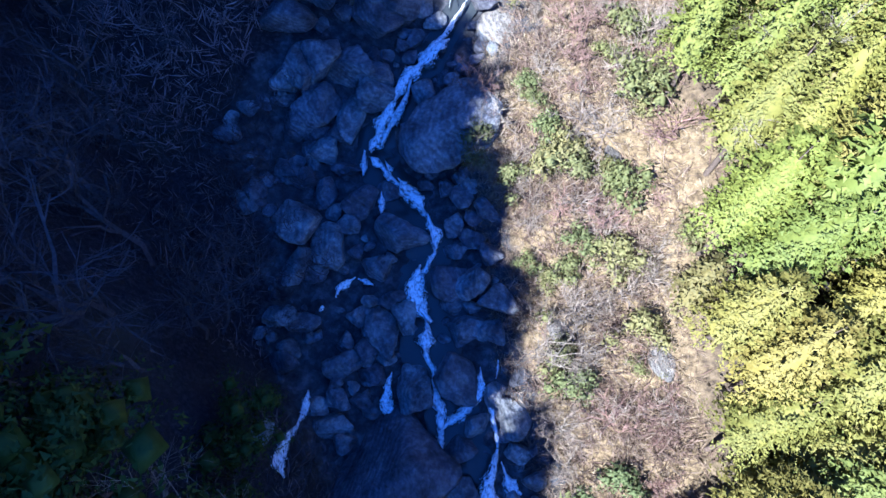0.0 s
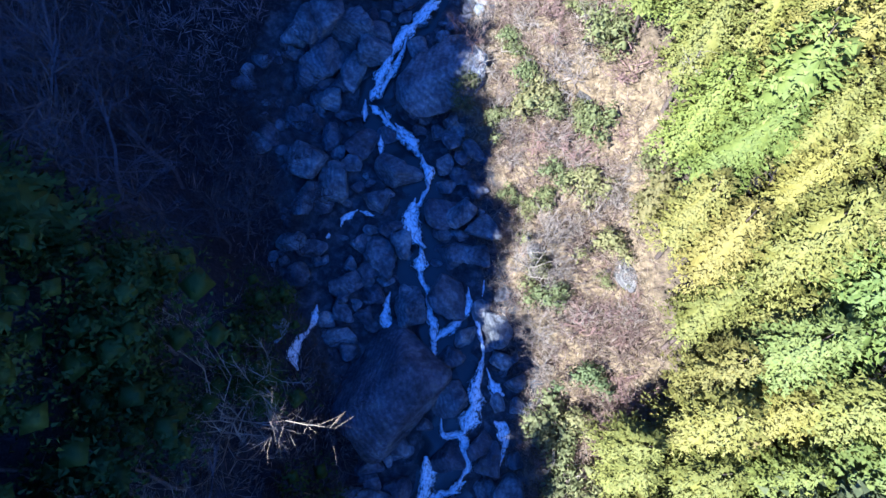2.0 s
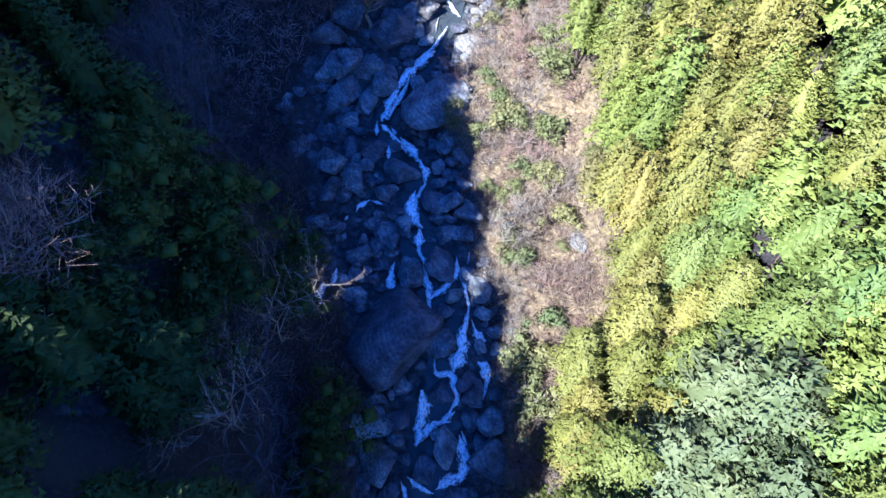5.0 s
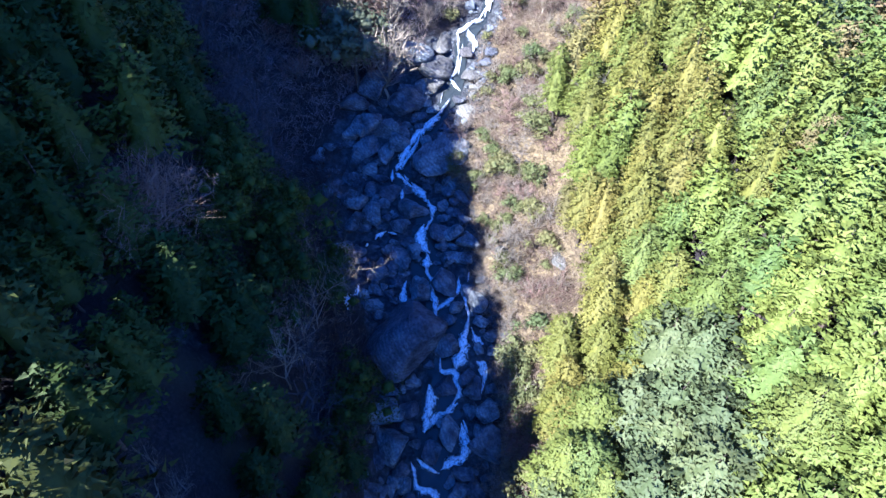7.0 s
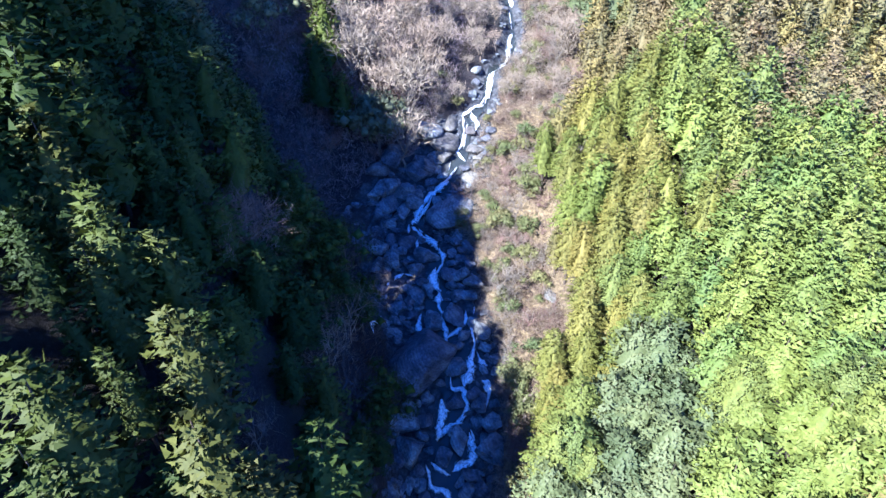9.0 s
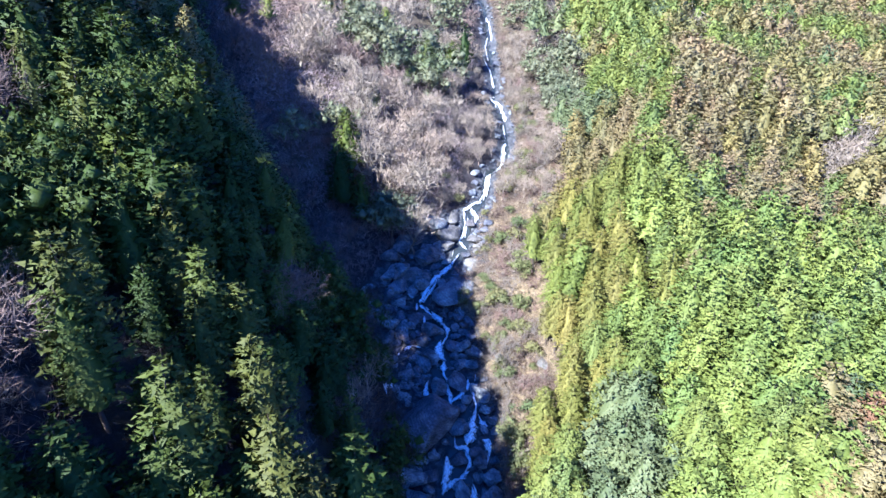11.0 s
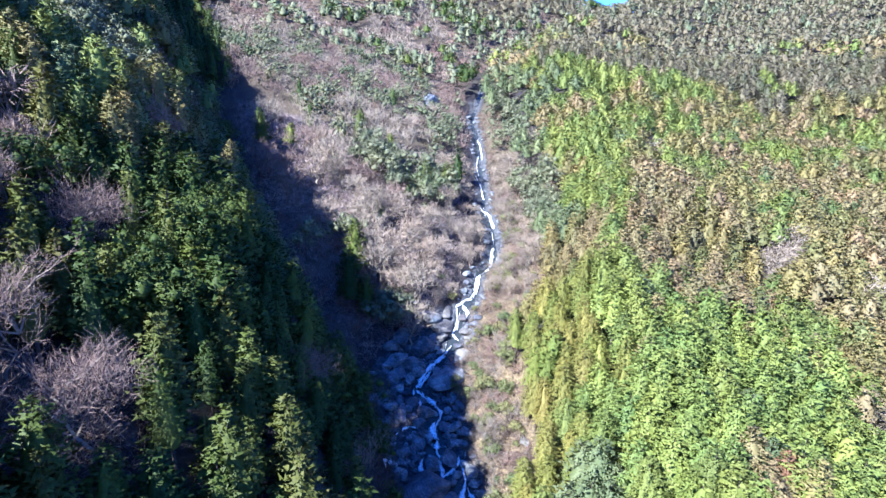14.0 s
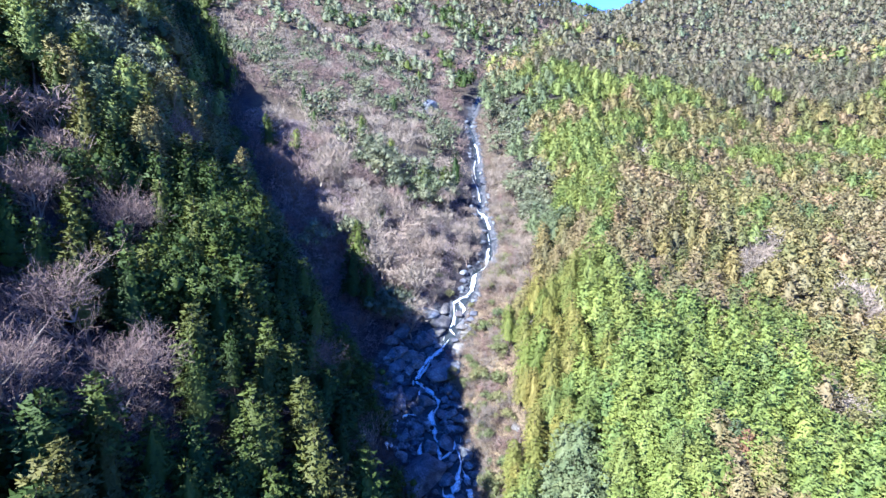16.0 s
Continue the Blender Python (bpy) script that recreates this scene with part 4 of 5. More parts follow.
# the nearest woods have finer crowns than those across the valley
NEAR = {
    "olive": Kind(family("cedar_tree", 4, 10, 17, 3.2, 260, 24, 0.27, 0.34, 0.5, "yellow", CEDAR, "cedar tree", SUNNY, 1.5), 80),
    "brown": Kind(family("cedar_tree", 2, 20, 17, 3.1, 250, 22, 0.28, 0.36, 0.5, "brown", BROWN, "cedar tree", SUNNY, 1.8), 20),
    "green": Kind(family("cypress_tree", 3, 30, 17, 3.3, 250, 22, 0.28, 0.36, 0.5, "green", CYPRESS, "cypress tree", SUNNY, 1.8), 40),
}
MID = {
    "olive": Kind(family("cedar_tree", 4, 110, 17, 3.0, 120, 11, 0.5, 0.34, 0.5, "olive", CEDAR, "cedar tree", SUNNY, 1.3), 150),
    "brown": Kind(family("cedar_tree", 3, 120, 17, 3.2, 104, 12, 0.5, 0.5, 0.52, "brown", BROWN, "cedar tree", SUNNY, 1.9), 100),
    "green": Kind(family("cypress_tree", 4, 130, 17, 3.3, 104, 12, 0.5, 0.5, 0.52, "green", CYPRESS, "cypress tree", SUNNY, 1.9), 120),
    "lime": Kind(family("cypress_tree", 4, 150, 17, 3.3, 104, 12, 0.5, 0.5, 0.52, "lime", "light yellow-green cypress with full rounded crown on the sunny slope", "cypress tree", SUNNY, 1.9), 110),
    "pine": Kind(family("pine_tree", 3, 180, 16, 3.6, 104, 12, 0.5, 0.5, 0.52, "pine", "blue-green pine with a soft rounded crown on the sunny slope", "pine tree", SUNNY, 2.0), 120),
    "rust": Kind(family("dead_conifer_tree", 1, 190, 17.5, 2.4, 80, 8, 0.42, 0.5, 0.6, "rust", "dead conifer with rust-red needles among green trees", "conifer tree", SUNNY, 1.3), 9),
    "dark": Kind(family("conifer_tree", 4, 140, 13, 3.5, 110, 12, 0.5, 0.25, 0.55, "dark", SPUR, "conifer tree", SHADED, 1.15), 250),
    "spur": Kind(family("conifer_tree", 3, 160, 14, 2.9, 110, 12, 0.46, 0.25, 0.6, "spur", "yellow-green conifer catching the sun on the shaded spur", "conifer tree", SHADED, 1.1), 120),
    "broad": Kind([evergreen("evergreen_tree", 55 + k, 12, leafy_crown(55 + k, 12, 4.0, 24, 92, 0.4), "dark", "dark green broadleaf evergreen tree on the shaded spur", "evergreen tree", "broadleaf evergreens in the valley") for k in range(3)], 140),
    "grey": Kind([evergreen("evergreen_tree", 50 + k, 10, leafy_crown(50 + k, 10, 3.4, 18, 52, 0.48), "grey", LEAFY, "evergreen tree", "broadleaf evergreens in the valley") for k in range(3)], 150),
    "bare": Kind([round_bare_tree(60 + k, 11, 4.0, 480, "grey", "leafless grey deciduous tree with fine branching twigs", MIXED) for k in range(3)], 130),
    "pink": Kind([round_bare_tree(70 + k, 10, 4.0, 480, "pink", "leafless deciduous tree with dense reddish-grey twigs", MIXED) for k in range(3)], 130),
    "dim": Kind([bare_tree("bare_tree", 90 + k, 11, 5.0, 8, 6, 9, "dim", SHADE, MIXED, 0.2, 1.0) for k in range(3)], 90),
}
REST = {"far": [], "spur": [], "dim": [], "olive": [], "brown": [], "green": [], "lime": [], "pine": [], "rust": [], "dark": [], "broad": [], "grey": [], "bare": [], "pink": []}


# single trees stand free of the wood round them: x, y, clear metres
GLADES = [(-12.5, -5.0, 3.4), (-14.5, -12.5, 2.0), (-60.4, 14.2, 6.0), (-56.6, 17.8, 5.5), (-54.4, -25.3, 5.5), (-46.8, -17.2, 5.5), (-45.3, -37.1, 5.5), (-35.4, -39.2, 5.5),
          (-43.1, -47.2, 5.0), (-22.7, -8.2, 2.0), (-38.3, -30.1, 3.5), (-16.6, -27.7, 3.0), (-63.5, 71.2, 5.0),
          (-10.9, -30.8, 2.4), (-16.5, -35.0, 2.4), (-25.4, -24.0, 2.4), (-23.3, -36.6, 2.6), (-18.7, -29.8, 2.6), (-13.2, -19.3, 2.6), (-22.5, -22.2, 2.6), (-38.8, -14.8, 2.6), (-39.9, -26.0, 2.6), (-44.9, -32.8, 2.6)]


def plant_woods():
    rng = np.random.default_rng(77)
    x, y = jitter_grid(-560, 560, -75, 140, 3.6, 1)
    u, d = stream_u(x, y), spur_d(x, y)
    z = ground_z(x, y)
    patch, small = fbm(x / 26, y / 26, 31, 2), fbm(x / 15, y / 15, 33, 2)
    order = np.argsort(np.hypot(x, np.maximum(0, np.maximum(y - 5, -45 - y))))
    x, y, z, u, d, patch, small = (values[order] for values in (x, y, z, u, d, patch, small))
    for x, y, z, u, d, p, q in zip(x, y, z, u, d, patch, small):
        edge = float(np.interp(y, EDGE_Y, EDGE_U))
        size, kind = rng.uniform(0.88, 1.1) if u > 0 else rng.uniform(0.72, 1.2), None
        if u > edge:
            dull = 1 - math.hypot((u - 88) / 58, (y - 62) / 52) + 0.35 * p
            if u < edge + (15 if y > -4 else 10) and -13 < y < 58:
                kind = "brown" if q > 0.7 else "green" if q < -0.75 else "olive"
                size *= 0.86
            elif y > 52 and u < edge + 10:
                kind = "grey" if q > 0.0 else "bare" if rng.random() < 0.5 else "pine"
            elif y < -8 and u < edge + 17:
                kind = "pine" if q > -0.45 else "green"
            elif dull > 0 and u > 42:
                kind = "brown" if q > 0.1 else "olive" if q > -0.5 else "bare" if q > -0.75 else "green"
            elif u > 115 or y > 118:
                kind = "olive" if q > 0.1 else "brown" if q > -0.3 else "green"
            elif u < 46 and y < 45:
                kind = "green" if p > -0.25 else "brown" if q > 0.2 else "olive" if q > -0.3 else "pine"
            else:
                kind = "green" if p > -0.4 or q < 0.1 else "pine" if q > 0.45 else "olive"
            if kind == "green" and u > 28 + 6 * q and y < 16 + 8 * p and rng.random() < 0.85:
                kind = "lime"
            if u > edge + 11 and y > -6 and rng.random() < 0.16:
                kind = ("green", "olive", "olive", "brown", "pine", "green")[int(rng.integers(6))]
            if rng.random() < 0.012:
                kind = "pink" if y > 30 else kind
        elif d > 1.5:
            if d < 9 and y > -14:
                if rng.random() < (0.72 if y > 6 else 0.92):
                    kind = "dim" if q > (-0.15 if y > 6 else 0.45) else "broad"
                    size *= 1.0 if kind == "dim" else 0.75
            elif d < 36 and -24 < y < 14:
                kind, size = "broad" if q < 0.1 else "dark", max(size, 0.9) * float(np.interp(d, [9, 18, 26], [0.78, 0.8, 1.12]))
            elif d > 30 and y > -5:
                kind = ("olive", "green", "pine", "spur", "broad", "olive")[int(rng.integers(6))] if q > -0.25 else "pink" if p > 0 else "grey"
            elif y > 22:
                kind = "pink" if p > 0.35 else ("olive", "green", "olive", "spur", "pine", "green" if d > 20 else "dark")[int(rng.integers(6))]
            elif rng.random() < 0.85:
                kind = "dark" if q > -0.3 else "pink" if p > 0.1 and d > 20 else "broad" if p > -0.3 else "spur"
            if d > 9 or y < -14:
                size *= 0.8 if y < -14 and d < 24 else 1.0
                # the sun-lightened copy goes only where the spur lies in sun
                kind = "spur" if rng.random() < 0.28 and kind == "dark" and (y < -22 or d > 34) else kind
        elif u < -9 and y > 38:
            if d > -10 - 0.06 * y and rng.random() < 0.6:
                continue
            if rng.random() < 0.36:
                kind = "pink" if p > 0.2 else "bare" if q > -0.4 else "grey"
                if rng.random() < 0.05:
                    kind = "dark"
            size *= 1.3
        elif 3.5 < abs(u) and y > 54 and rng.random() < 0.7:
            kind = "bare" if q > -0.3 else "pink"
            size *= 0.62
        if kind is None or any((x - gx) ** 2 + (y - gy) ** 2 < gr * gr for gx, gy, gr in GLADES):
            continue
        if u > edge + 8 and kind in ("bare", "pink", "grey"):
            size *= 1.5
        m = NEAR.get(kind) if (8 < x < 38 and -26 < y < 30) else None
        m = m if m and m.count < m.limit else MID[kind]
        if y < 110 and m.count < m.limit:
            m.plant(x, y, z - 0.2, size, rng.uniform(0, 6.28), rng)
        else:
            REST[kind].append((x, y, z - 0.2, size, size))
    x, y = jitter_grid(0, 60, -30, 48, 4.4, 6)
    for x, y in zip(x, y):
        u, edge = float(stream_u(x, y)), float(np.interp(y, EDGE_Y, EDGE_U))
        if edge + 1 < u < edge + 16:
            MID["olive" if u < edge + 9 else "green"].plant(x, y, height(x, y) - 0.2, rng.uniform(0.5, 0.66), rng.uniform(0, 6.28), rng)
    x, y = jitter_grid(-300, 300, 140, 205, 4.6, 3)
    u, d, z, p, q = stream_u(x, y), spur_d(x, y), ground_z(x, y), fbm(x / 26, y / 26, 31, 2), fbm(x / 9, y / 9, 33, 2)
    for x, y, z, u, d, p, q in zip(x, y, z, u, d, p, q):
        if abs(u) < 6:
            continue
        if u > 0:
            kind = "grey" if u < 22 and q > -0.4 or rng.random() < 0.08 else "green" if p > 0.05 else "brown" if q > 0.1 else "olive"
            kind = "far" if y > 165 + 25 * p and u > 30 else "pine" if u < 40 and q < -0.2 else kind
        else:
            kind = "dark" if d > 0 else "pink" if q > 0.2 else "bare" if q > -0.25 else "grey"
        size = rng.uniform(0.75, 1.15)
        REST[kind].append((x, y, z - 0.2, size, size))
    x, y = jitter_grid(-560, 560, 205, 540, 5.6, 2)
    u, d = stream_u(x, y), spur_d(x, y)
    z = ground_z(x, y)
    patch, small = fbm(x / 45, y / 45, 41, 3), fbm(x / 14, y / 14, 43, 2)
    for x, y, z, u, d, p, q in zip(x, y, z, u, d, patch, small):
        if abs(u) < np.interp(y, [140, 220, 300], [7, 5, 0]):
            continue
        size = rng.uniform(0.8, 1.2)
        if u > 0:
            kind = "far" if y > 250 + 50 * p or q < -0.3 else "brown" if q > 0.3 else "olive" if p < 0.1 else "green"
            kind = "grey" if rng.random() < 0.1 else kind
        elif d > 0:
            kind = "dark" if q > -0.4 else "olive"
        else:
            kind = "bare" if q > 0.25 else "pink" if q > -0.05 else "grey" if q > -0.5 else "dark"
            kind = "far" if y > 330 and p > -0.1 else kind
        REST[kind].append((x, y, z - 0.3, size, size))


plant_woods()

def build_rest():
    names = {"olive": "cedar_forest", "brown": "browned_cedar_forest", "green": "cypress_forest", "lime": "light_cypress_forest", "pine": "pine_forest", "rust": "dead_conifer_forest", "dark": "dark_conifer_forest", "spur": "yellow_green_conifer_forest", "far": "hill_cedar_forest", "grey": "broadleaf_forest", "broad": "dark_broadleaf_forest"}
    for k, (kind, name) in enumerate(names.items()):
        for far in (False, True):
            rows = [r for r in REST[kind] if (r[1] > 205) == far]
            if kind in ("grey", "broad") and not far:
                crowns = [leafy_crown(200 + j, 10, 3.5, 9, 26, 0.6) for j in range(3)]
            else:
                shape = (13, 3.7, 26, 2, 1.3, 0.66, 0.5, 2.0) if far else (13, 3.4, 56, 6, 0.62, 0.25, 0.55, 1.15) if kind in ("dark", "spur") else (17, 3.3, 56, 6, 0.68, 0.68, 0.55, 2.0)
                crowns = [conifer_crown(210 + 10 * k + j, *shape, 0.45 if far else 0.48) for j in range(4)]
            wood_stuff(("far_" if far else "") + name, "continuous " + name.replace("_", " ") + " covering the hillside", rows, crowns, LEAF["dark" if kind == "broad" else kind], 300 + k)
    for k, kind in enumerate(("bare", "pink", "dim")):
        for far in (False, True):
            rows = [r for r in REST[kind] if (r[1] > 205) == far]
            crowns = [puff_crown(400 + 10 * k + j, 9, 3.9, 70 if far else 150, 2.0 if far else 1.7, 0.14 if far else 0.075) for j in range(4)]
            wood_stuff(("far_" if far else "") + {"bare": "grey_bare_woods", "pink": "reddish_bare_woods", "dim": "shaded_bare_woods"}[kind], "leafless deciduous woods of fine twigs on the hillside", rows, crowns, TWIG["grey" if kind == "bare" else kind], 320 + k)


build_rest()


# ---- brush and dry grass ----
def brush(name, label, x, y, size, per, material, seed, spread=0.9, thin=0.03):
    rng = np.random.default_rng(seed)
    z = ground_z(x, y)
    start = np.repeat(np.stack([x, y, z - 0.05], 1), per, 0) + rng.normal(size=(len(x) * per, 3)) * [0.18, 0.18, 0.02]
    way = unit(rng.normal(size=(len(start), 3)) * [spread, spread, 0.3] + [0, 0, 1.0])
    length = np.repeat(size, per) * rng.uniform(0.5, 1.2, len(start))
    v, f = kites(start, way, length, thin * rng.uniform(0.6, 1.6, len(start)), rng)
    tagged(new(name, mesh_from(name, v, f, material)), label, "undergrowth", kind="stuff")


def build_brush():
    rng = np.random.default_rng(9)
    x, y = rng.uniform(-2, 40, 46000), rng.uniform(-25, 190, 46000)
    u = stream_u(x, y)
    edge = np.interp(y, EDGE_Y, EDGE_U)
    keep = (u > np.interp(y, [-25, 20, 40, 60, 190], [5.0, 5.0, 3.0, 2.6, 2.4])) & (u < edge + 3)
    x, y = x[keep], y[keep]
    half = rng.random(len(x)) < 0.6
    brush("dry_grass", "pale dry grass covering the sunny bank", x[half], y[half], rng.uniform(0.4, 1.1, half.sum()), 8, STRAW, 1, 0.9, 0.022)
    brush("bare_briars", "tangled brown leafless briars on the sunny bank", x[~half], y[~half], rng.uniform(0.8, 1.9, (~half).sum()), 7, BRIAR, 2, 1.2, 0.03)
    cx, cy = rng.uniform(6, 26, 420), rng.uniform(-22, 60, 420)
    cu, ce = stream_u(cx, cy), np.interp(cy, EDGE_Y, EDGE_U)
    keep = (cu > np.interp(cy, [30, 45], [8, 4.5])) & (cu < ce + 1)
    cx, cy = np.repeat(cx[keep], 26), np.repeat(cy[keep], 26)
    cx, cy = cx + rng.normal(size=len(cx)) * 0.75, cy + rng.normal(size=len(cx)) * 0.75
    brush("bramble_thicket", "arching tangled brown brambles on the sunny bank", cx, cy, rng.uniform(0.9, 2.0, len(cx)), 5, BRIAR, 6, 1.4, 0.028)
    x, y = rng.uniform(-90, 10, 34000), rng.uniform(-25, 130, 34000)
    keep = (stream_u(x, y) < np.interp(y, [0, 8, 40, 48], [-8, -14, -14, -7])) & (spur_d(x, y) < 3) & in_view(x, y)
    x, y = x[keep], y[keep]
    # the shade-darkened scrub stands near, its lighter copy farther up
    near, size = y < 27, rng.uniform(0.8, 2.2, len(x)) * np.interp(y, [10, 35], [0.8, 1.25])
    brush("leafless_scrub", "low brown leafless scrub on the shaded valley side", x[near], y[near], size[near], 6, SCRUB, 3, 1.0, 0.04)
    brush("hillside_scrub", "leafless scrub tinted grey-purple like shade on the hillside above the stream", x[~near], y[~near], size[~near], 6, SLOPE_SCRUB, 4, 1.0, 0.045)

    sx = np.concatenate([rng.normal(gx, 3.0, 260) for gx, gy, gr in GLADES if gr > 3.0])
    sy = np.concatenate([rng.normal(gy, 3.0, 260) for gx, gy, gr in GLADES if gr > 3.0])
    brush("spur_scrub", "brown leafless scrub under the bare trees of the spur", sx, sy, rng.uniform(0.8, 2.0, len(sx)), 6, BRIAR, 7, 1.1, 0.04)


build_brush()


# ---- shrubs and single trees ----
def shrub_kind(wood, label, seed, lean=0.0):
    made = []
    for k in range(3):
        tree = new("bare_shrub")
        big, fine = limbs(seed + k, 1.9, 1.7, 8, 5, 6, lean, 2.2, 1)
        part("stem", mesh_from("stem", *big, TWIG[wood]), tree)
        part("crown", mesh_from("crown", *fine, TWIG[wood]), tree)
        made.append(tagged(tree, label, "shrub", "shrubs on the valley sides"))
    return Kind(made, 300)


def leafy_kind(seed):
    made = []
    for k in range(3):
        tree = new("evergreen_shrub")
        big, _ = limbs(seed + k, 1.6, 0.9, 6, 1, 1, 0.0, 1.5)
        part("stem", mesh_from("stem", *big, BARK), tree)
        v, f, n = leafy_crown(seed + k, 2.0, 1.3, 10, 70, 0.2)
        part("crown", mesh_from("crown", v, f, LEAF["shrub"], normals=n), tree)
        made.append(tagged(tree, "low grey-green evergreen shrub on the bank", "shrub", "shrubs on the valley sides"))
    return Kind(made, 300)


PALE_SHRUB = shrub_kind("pale", "tangled pale leafless shrub on the sunny bank", 500)
RED_SHRUB = shrub_kind("red", "reddish-brown leafless shrub on the bank", 510)
DIM_SHRUB = shrub_kind("dim", "tangled leafless shrub darkened for the shaded slope", 530)
GREEN_SHRUB = leafy_kind(520)
shrub_rng = np.random.default_rng(12)


def shrub(kind, x, y, size=1.0):
    kind.plant(x, y, height(x, y) - 0.1, size, shrub_rng.uniform(0, 6.28), shrub_rng, 0.15)


for spot in ((13.2, 34.3), (7.6, 31.2), (7.2, 18.3), (10.1, 17.5), (12.3, 18.8), (8.6, 17.0), (11.0, 19.4), (18.3, 18.9), (20.5, 23.5), (18.0, 30.6), (15.4, 28.3),
             (5.8, 25.8), (21.6, 23.8), (8.5, 28.7), (2.4, 58.8), (-0.9, 65.4), (16.4, 29.8), (18.4, 45.8), (24.0, 62.0), (12.6, -9.9), (15.5, -8.4), (14.0, -11.0), (11.5, -6.5)):
    shrub(GREEN_SHRUB, *spot, shrub_rng.uniform(0.8, 1.3))
for spot in ((13.5, 37.7), (12.2, 32.3), (17.2, 8.0), (15.1, 7.3), (16.3, 27.7), (13.5, 46.7), (15.0, 40.9), (16.0, 6.0), (11.5, 34.6)):
    shrub(RED_SHRUB, *spot, shrub_rng.uniform(0.9, 1.3))
for spot in ((9.4, 11.6), (9.7, 8.3), (9.8, 5.9), (8.2, 14.4), (10.1, 3.0), (5.9, 24.8), (6.0, 27.3), (8.5, 26.3), (15.7, 33.3), (18.8, 35.1), (19.4, 31.2), (12.6, 24.4),
             (21.9, 43.7), (22.8, 34.5), (17.3, 36.0), (17.6, 60.4), (22.7, 53.1), (-13.3, 54.8), (-9.5, 60.6), (-16.4, 55.9), (7.6, 23.0), (7.0, 21.5), (9.0, 0.5), (8.8, -3.0)):
    shrub(PALE_SHRUB, *spot, shrub_rng.uniform(0.9, 1.4))


for spot in ((-9.5, -1.0), (-11.0, -8.5), (-8.5, -7.0), (-13.5, -0.5), (-15.5, -5.5), (-12.0, -11.5), (-17.0, -2.5), (-10.0, -12.5), (-9.0, -4.0), (-16.5, -9.0), (-14.0, -8.0), (-11.5, 1.5), (-13.0, -15.0), (-9.5, -15.5)):
    shrub(DIM_SHRUB, *spot, shrub_rng.uniform(1.2, 1.9))


def random_shrubs():
    rng = np.random.default_rng(14)
    planted = 0
    while planted < 230:
        y = rng.uniform(-22, 110)
        edge = float(np.interp(y, EDGE_Y, EDGE_U))
        u = rng.uniform(4 if y > 40 else 7.5, edge + 1)
        x = u + float(np.interp(y, LINE_Y, LINE_X))
        kind = PALE_SHRUB if rng.random() < 0.58 else RED_SHRUB if rng.random() < 0.42 else GREEN_SHRUB
        shrub(kind, x, y, rng.uniform(0.8, 1.9))
        planted += 1
    planted = 0
    while planted < 170:
        y, x = rng.uniform(-22, 75), rng.uniform(-50, 2)
        if stream_u(x, y) > -8 or spur_d(x, y) > 6:
            continue
        shrub(DIM_SHRUB if y < 40 else RED_SHRUB if rng.random() < 0.6 else PALE_SHRUB, x, y, rng.uniform(1.0, 2.1))
        planted += 1


random_shrubs()


def lone_tree(x, y, tall, spread, wood, label, lean=0.0, turn=0.0, seed=0, stout=0.9):
    tree = bare_tree("bare_tree", 600 + seed, tall, spread, 9, 7, 14, wood, label, "bare trees of the valley", lean, stout, 2)
    tree.matrix_basis = pose(x, y, height(x, y) - 0.3, 0, 0, turn)


WHITE = "leafless tree with pale whitish branches in the sun"
lone_tree(10.4, 9.5, 9.0, 3.4, "pale", "pale leafless tree leaning out over the stream bed", -1.0, -25, 1)
lone_tree(10.6, 6.0, 6.0, 3.0, "pale", "pale leafless tree leaning out over the stream bed", -0.9, 15, 2)
lone_tree(20.8, 24.6, 11.0, 4.5, "pale", WHITE, 0.3, 60, 3)
lone_tree(22.5, 27.5, 9.0, 4.0, "pale", WHITE, 0.2, 40, 4)
lone_tree(17.5, 31.0, 7.0, 3.6, "pale", WHITE, 0.1, 140, 5)
lone_tree(-13.0, -4.5, 8.5, 8.0, "grey", SHADE, 0.3, 60, 6)
lone_tree(-14.5, -12.5, 10.0, 5.5, "grey", SHADE, 0.3, 10, 7)
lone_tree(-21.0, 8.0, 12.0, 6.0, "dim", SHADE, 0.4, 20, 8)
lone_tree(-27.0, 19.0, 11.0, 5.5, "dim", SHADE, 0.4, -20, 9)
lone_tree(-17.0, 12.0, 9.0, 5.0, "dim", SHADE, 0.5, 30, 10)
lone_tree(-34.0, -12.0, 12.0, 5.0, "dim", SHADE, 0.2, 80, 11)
for k, spot in enumerate(((21.7, 62.6), (22.8, 47.0), (23.0, 82.3), (22.9, 101.2), (24.9, 68.0), (-0.5, 74.2), (-7.7, 75.7), (3.7, 86.9), (24.9, 122.6), (9.8, 150.5), (-4.5, 66.0), (2.0, 79.5), (-3.0, 82.5))):
    lone_tree(*spot, shrub_rng.uniform(7, 9.5), shrub_rng.uniform(3.6, 4.6), "pale", WHITE, 0.0, 40 * k, 20 + k)

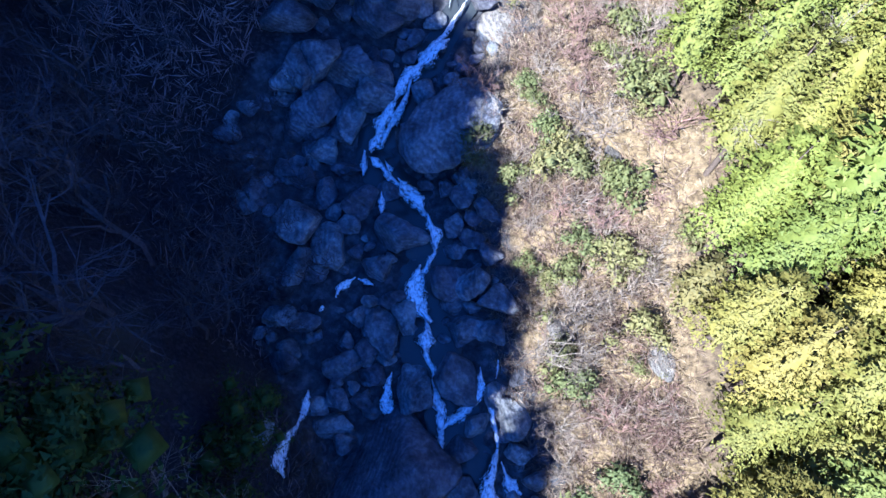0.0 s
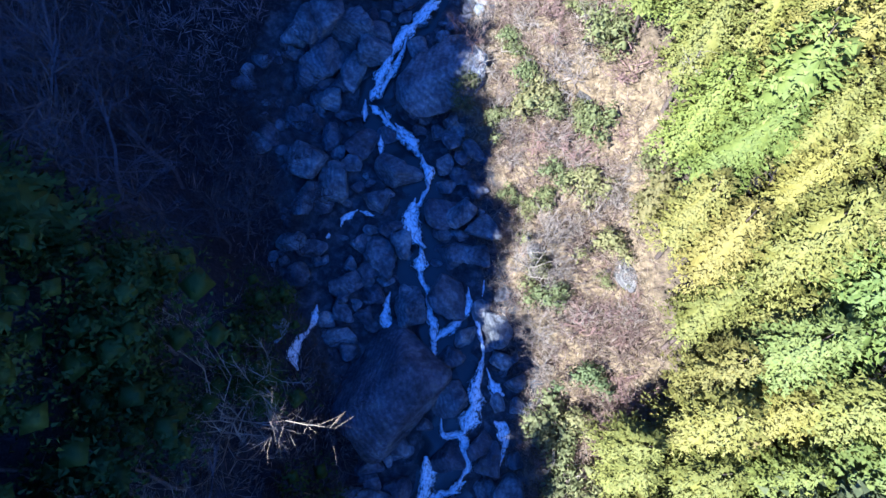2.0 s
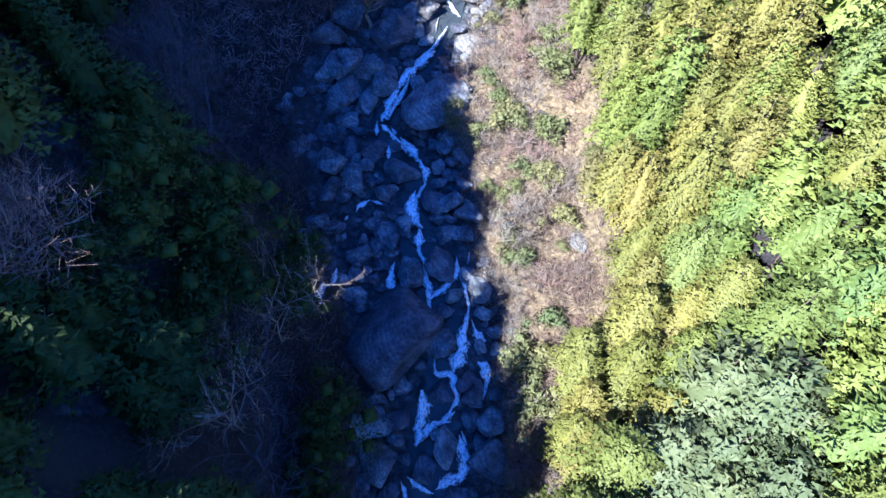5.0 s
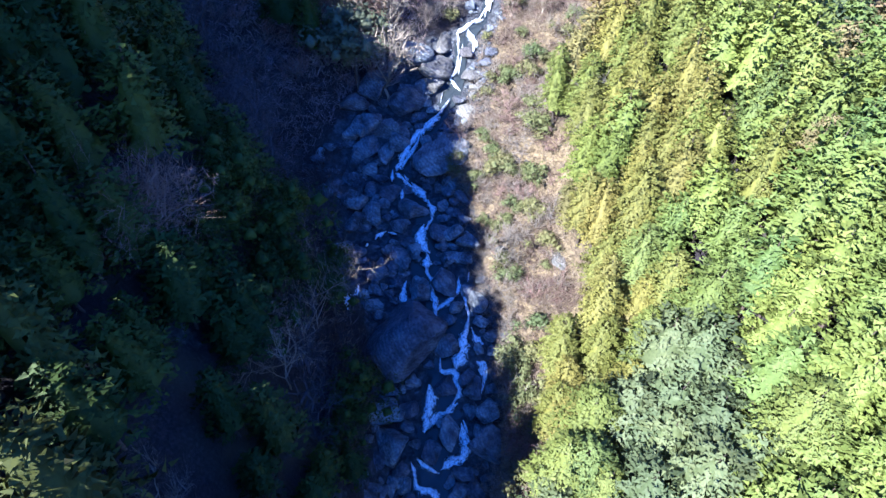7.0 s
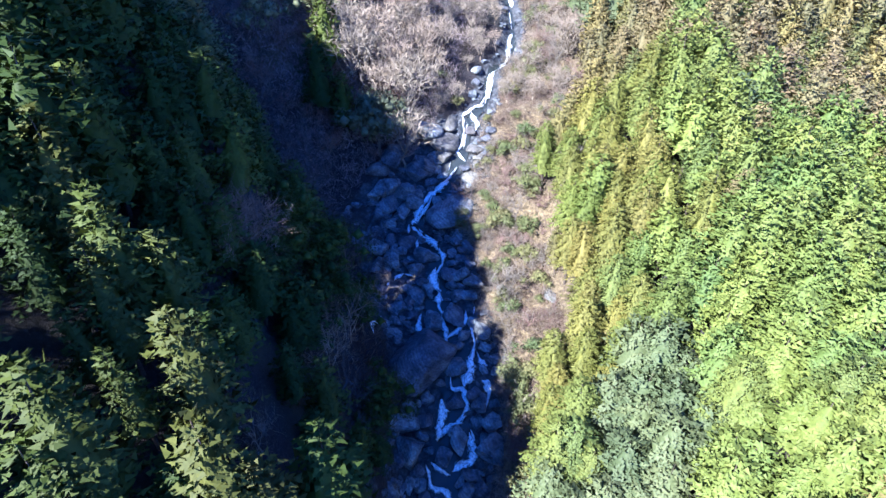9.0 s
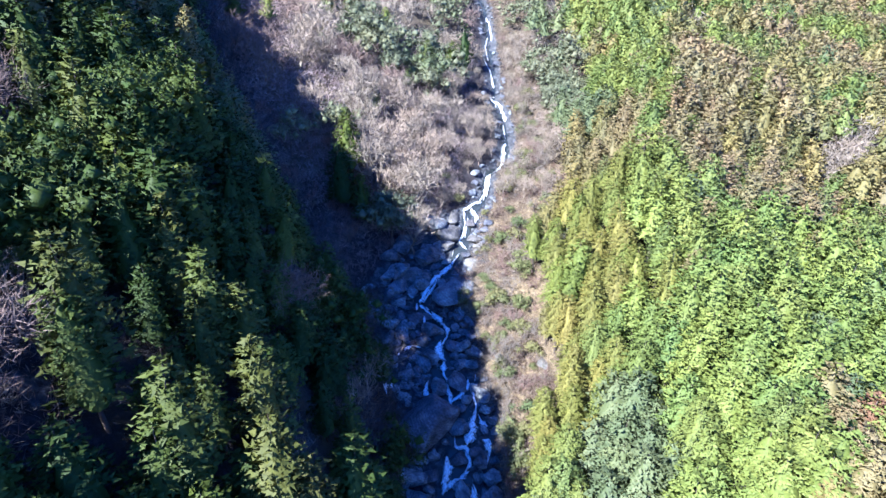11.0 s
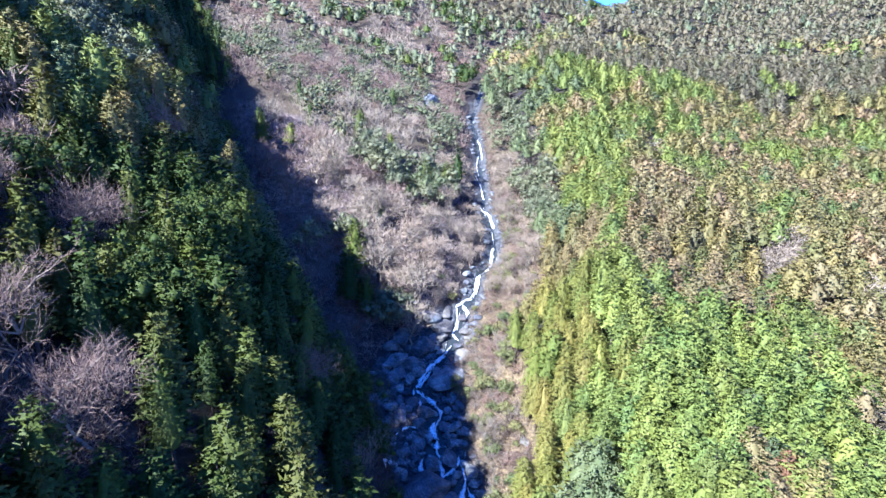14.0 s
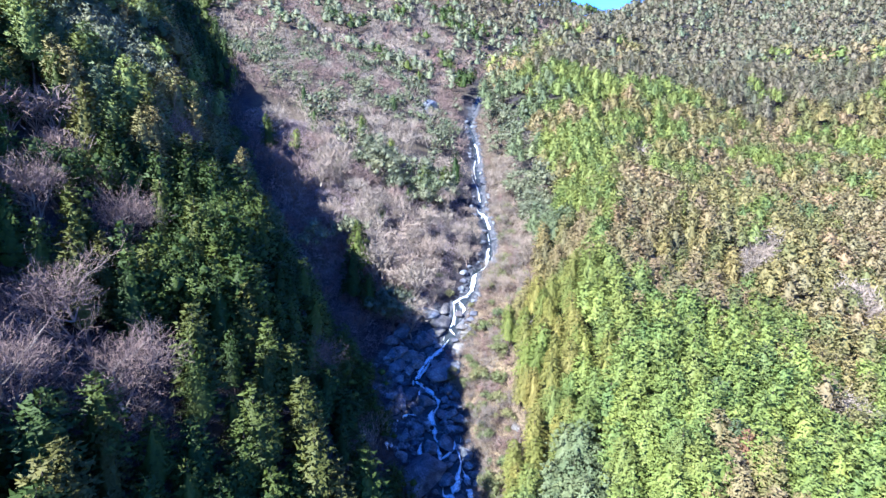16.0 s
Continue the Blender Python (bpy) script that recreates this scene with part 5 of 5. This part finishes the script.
for k, (x, y, tall) in enumerate(((-60.4, 14.2, 13), (-56.6, 17.8, 13), (-54.4, -25.3, 13), (-46.8, -17.2, 12), (-45.3, -37.1, 13), (-35.4, -39.2, 12), (-43.1, -47.2, 12), (-22.7, -8.2, 8), (-63.5, 71.2, 11))):
    tree = new("bare_tree")
    big, fine = limbs(640 + k, tall, 6.5, 12, 8, 9, 0.15, 0.8, 1)
    part("trunk", mesh_from("trunk", *big, TWIG["pale"]), tree)
    v, f = puff_crown(640 + k, tall * 1.1, 5.6, 2400, 1.0, 0.03)
    v, f = joined([(fine[0], triangles(fine[1])), (v, f)])
    part("crown", mesh_from("crown", v, f, TWIG["pink"]), tree)
    tagged(tree, "broad leafless tree with dense reddish-grey twigs on the spur", "bare tree", "bare trees of the valley")
    tree.matrix_basis = pose(x, y, height(x, y) - 0.3, 0, 0, 50 * k)
lone_tree(-38.3, -30.1, 9, 3.4, "pale", WHITE, 0.1, 30, 60)
lone_tree(-16.6, -27.7, 7, 3.2, "pale", WHITE, 0.2, 70, 61)

lone_tree(70.9, 38.9, 19.0, 2.2, "pale", "bare whitish dead trunk standing above the wood", 0.0, 0, 62, 1.4)


def spur_conifer(kind, x, y, size):
    MID[kind].plant(x, y, height(x, y) - 0.3, size, x * 7.0, shrub_rng, 0.03)


for k, (x, y, size) in enumerate(((-52.2, 99.2, 0.75), (-6.6, 101.3, 0.85), (-20.4, 117.0, 0.6), (-22.1, 150.0, 0.8), (-32.7, 127.3, 0.6), (-36.8, 97.0, 0.55), (-20.0, 78.0, 0.55), (-12.0, 92.0, 0.5))):
    spur_conifer("green", x, y, size)
for x, y, size in ((-23.3, -36.6, 1.2), (-18.7, -29.8, 1.2), (-13.2, -19.3, 0.9), (-22.5, -22.2, 1.0), (-38.8, -14.8, 1.25), (-39.9, -26.0, 1.1), (-44.9, -32.8, 1.1),
                   (-10.9, -30.8, 1.5), (-16.5, -35.0, 1.4), (-13.5, -34.5, 1.35), (-7.6, -29.5, 1.2), (-30.0, -20.0, 1.1), (-25.4, -24.0, 1.1)):
    spur_conifer("spur", x, y, size)
spur_conifer("rust", 48.8, -21.4, 1.0)
spur_conifer("rust", 62.0, 22.0, 0.95)

# kinds of tree that were not needed
for kinds in (NEAR, MID):
    for kind in kinds.values():
        for ob, used in zip(kind.masters, kind.used):
            if not used:
                for o in (*ob.children, ob):
                    bpy.data.objects.remove(o)
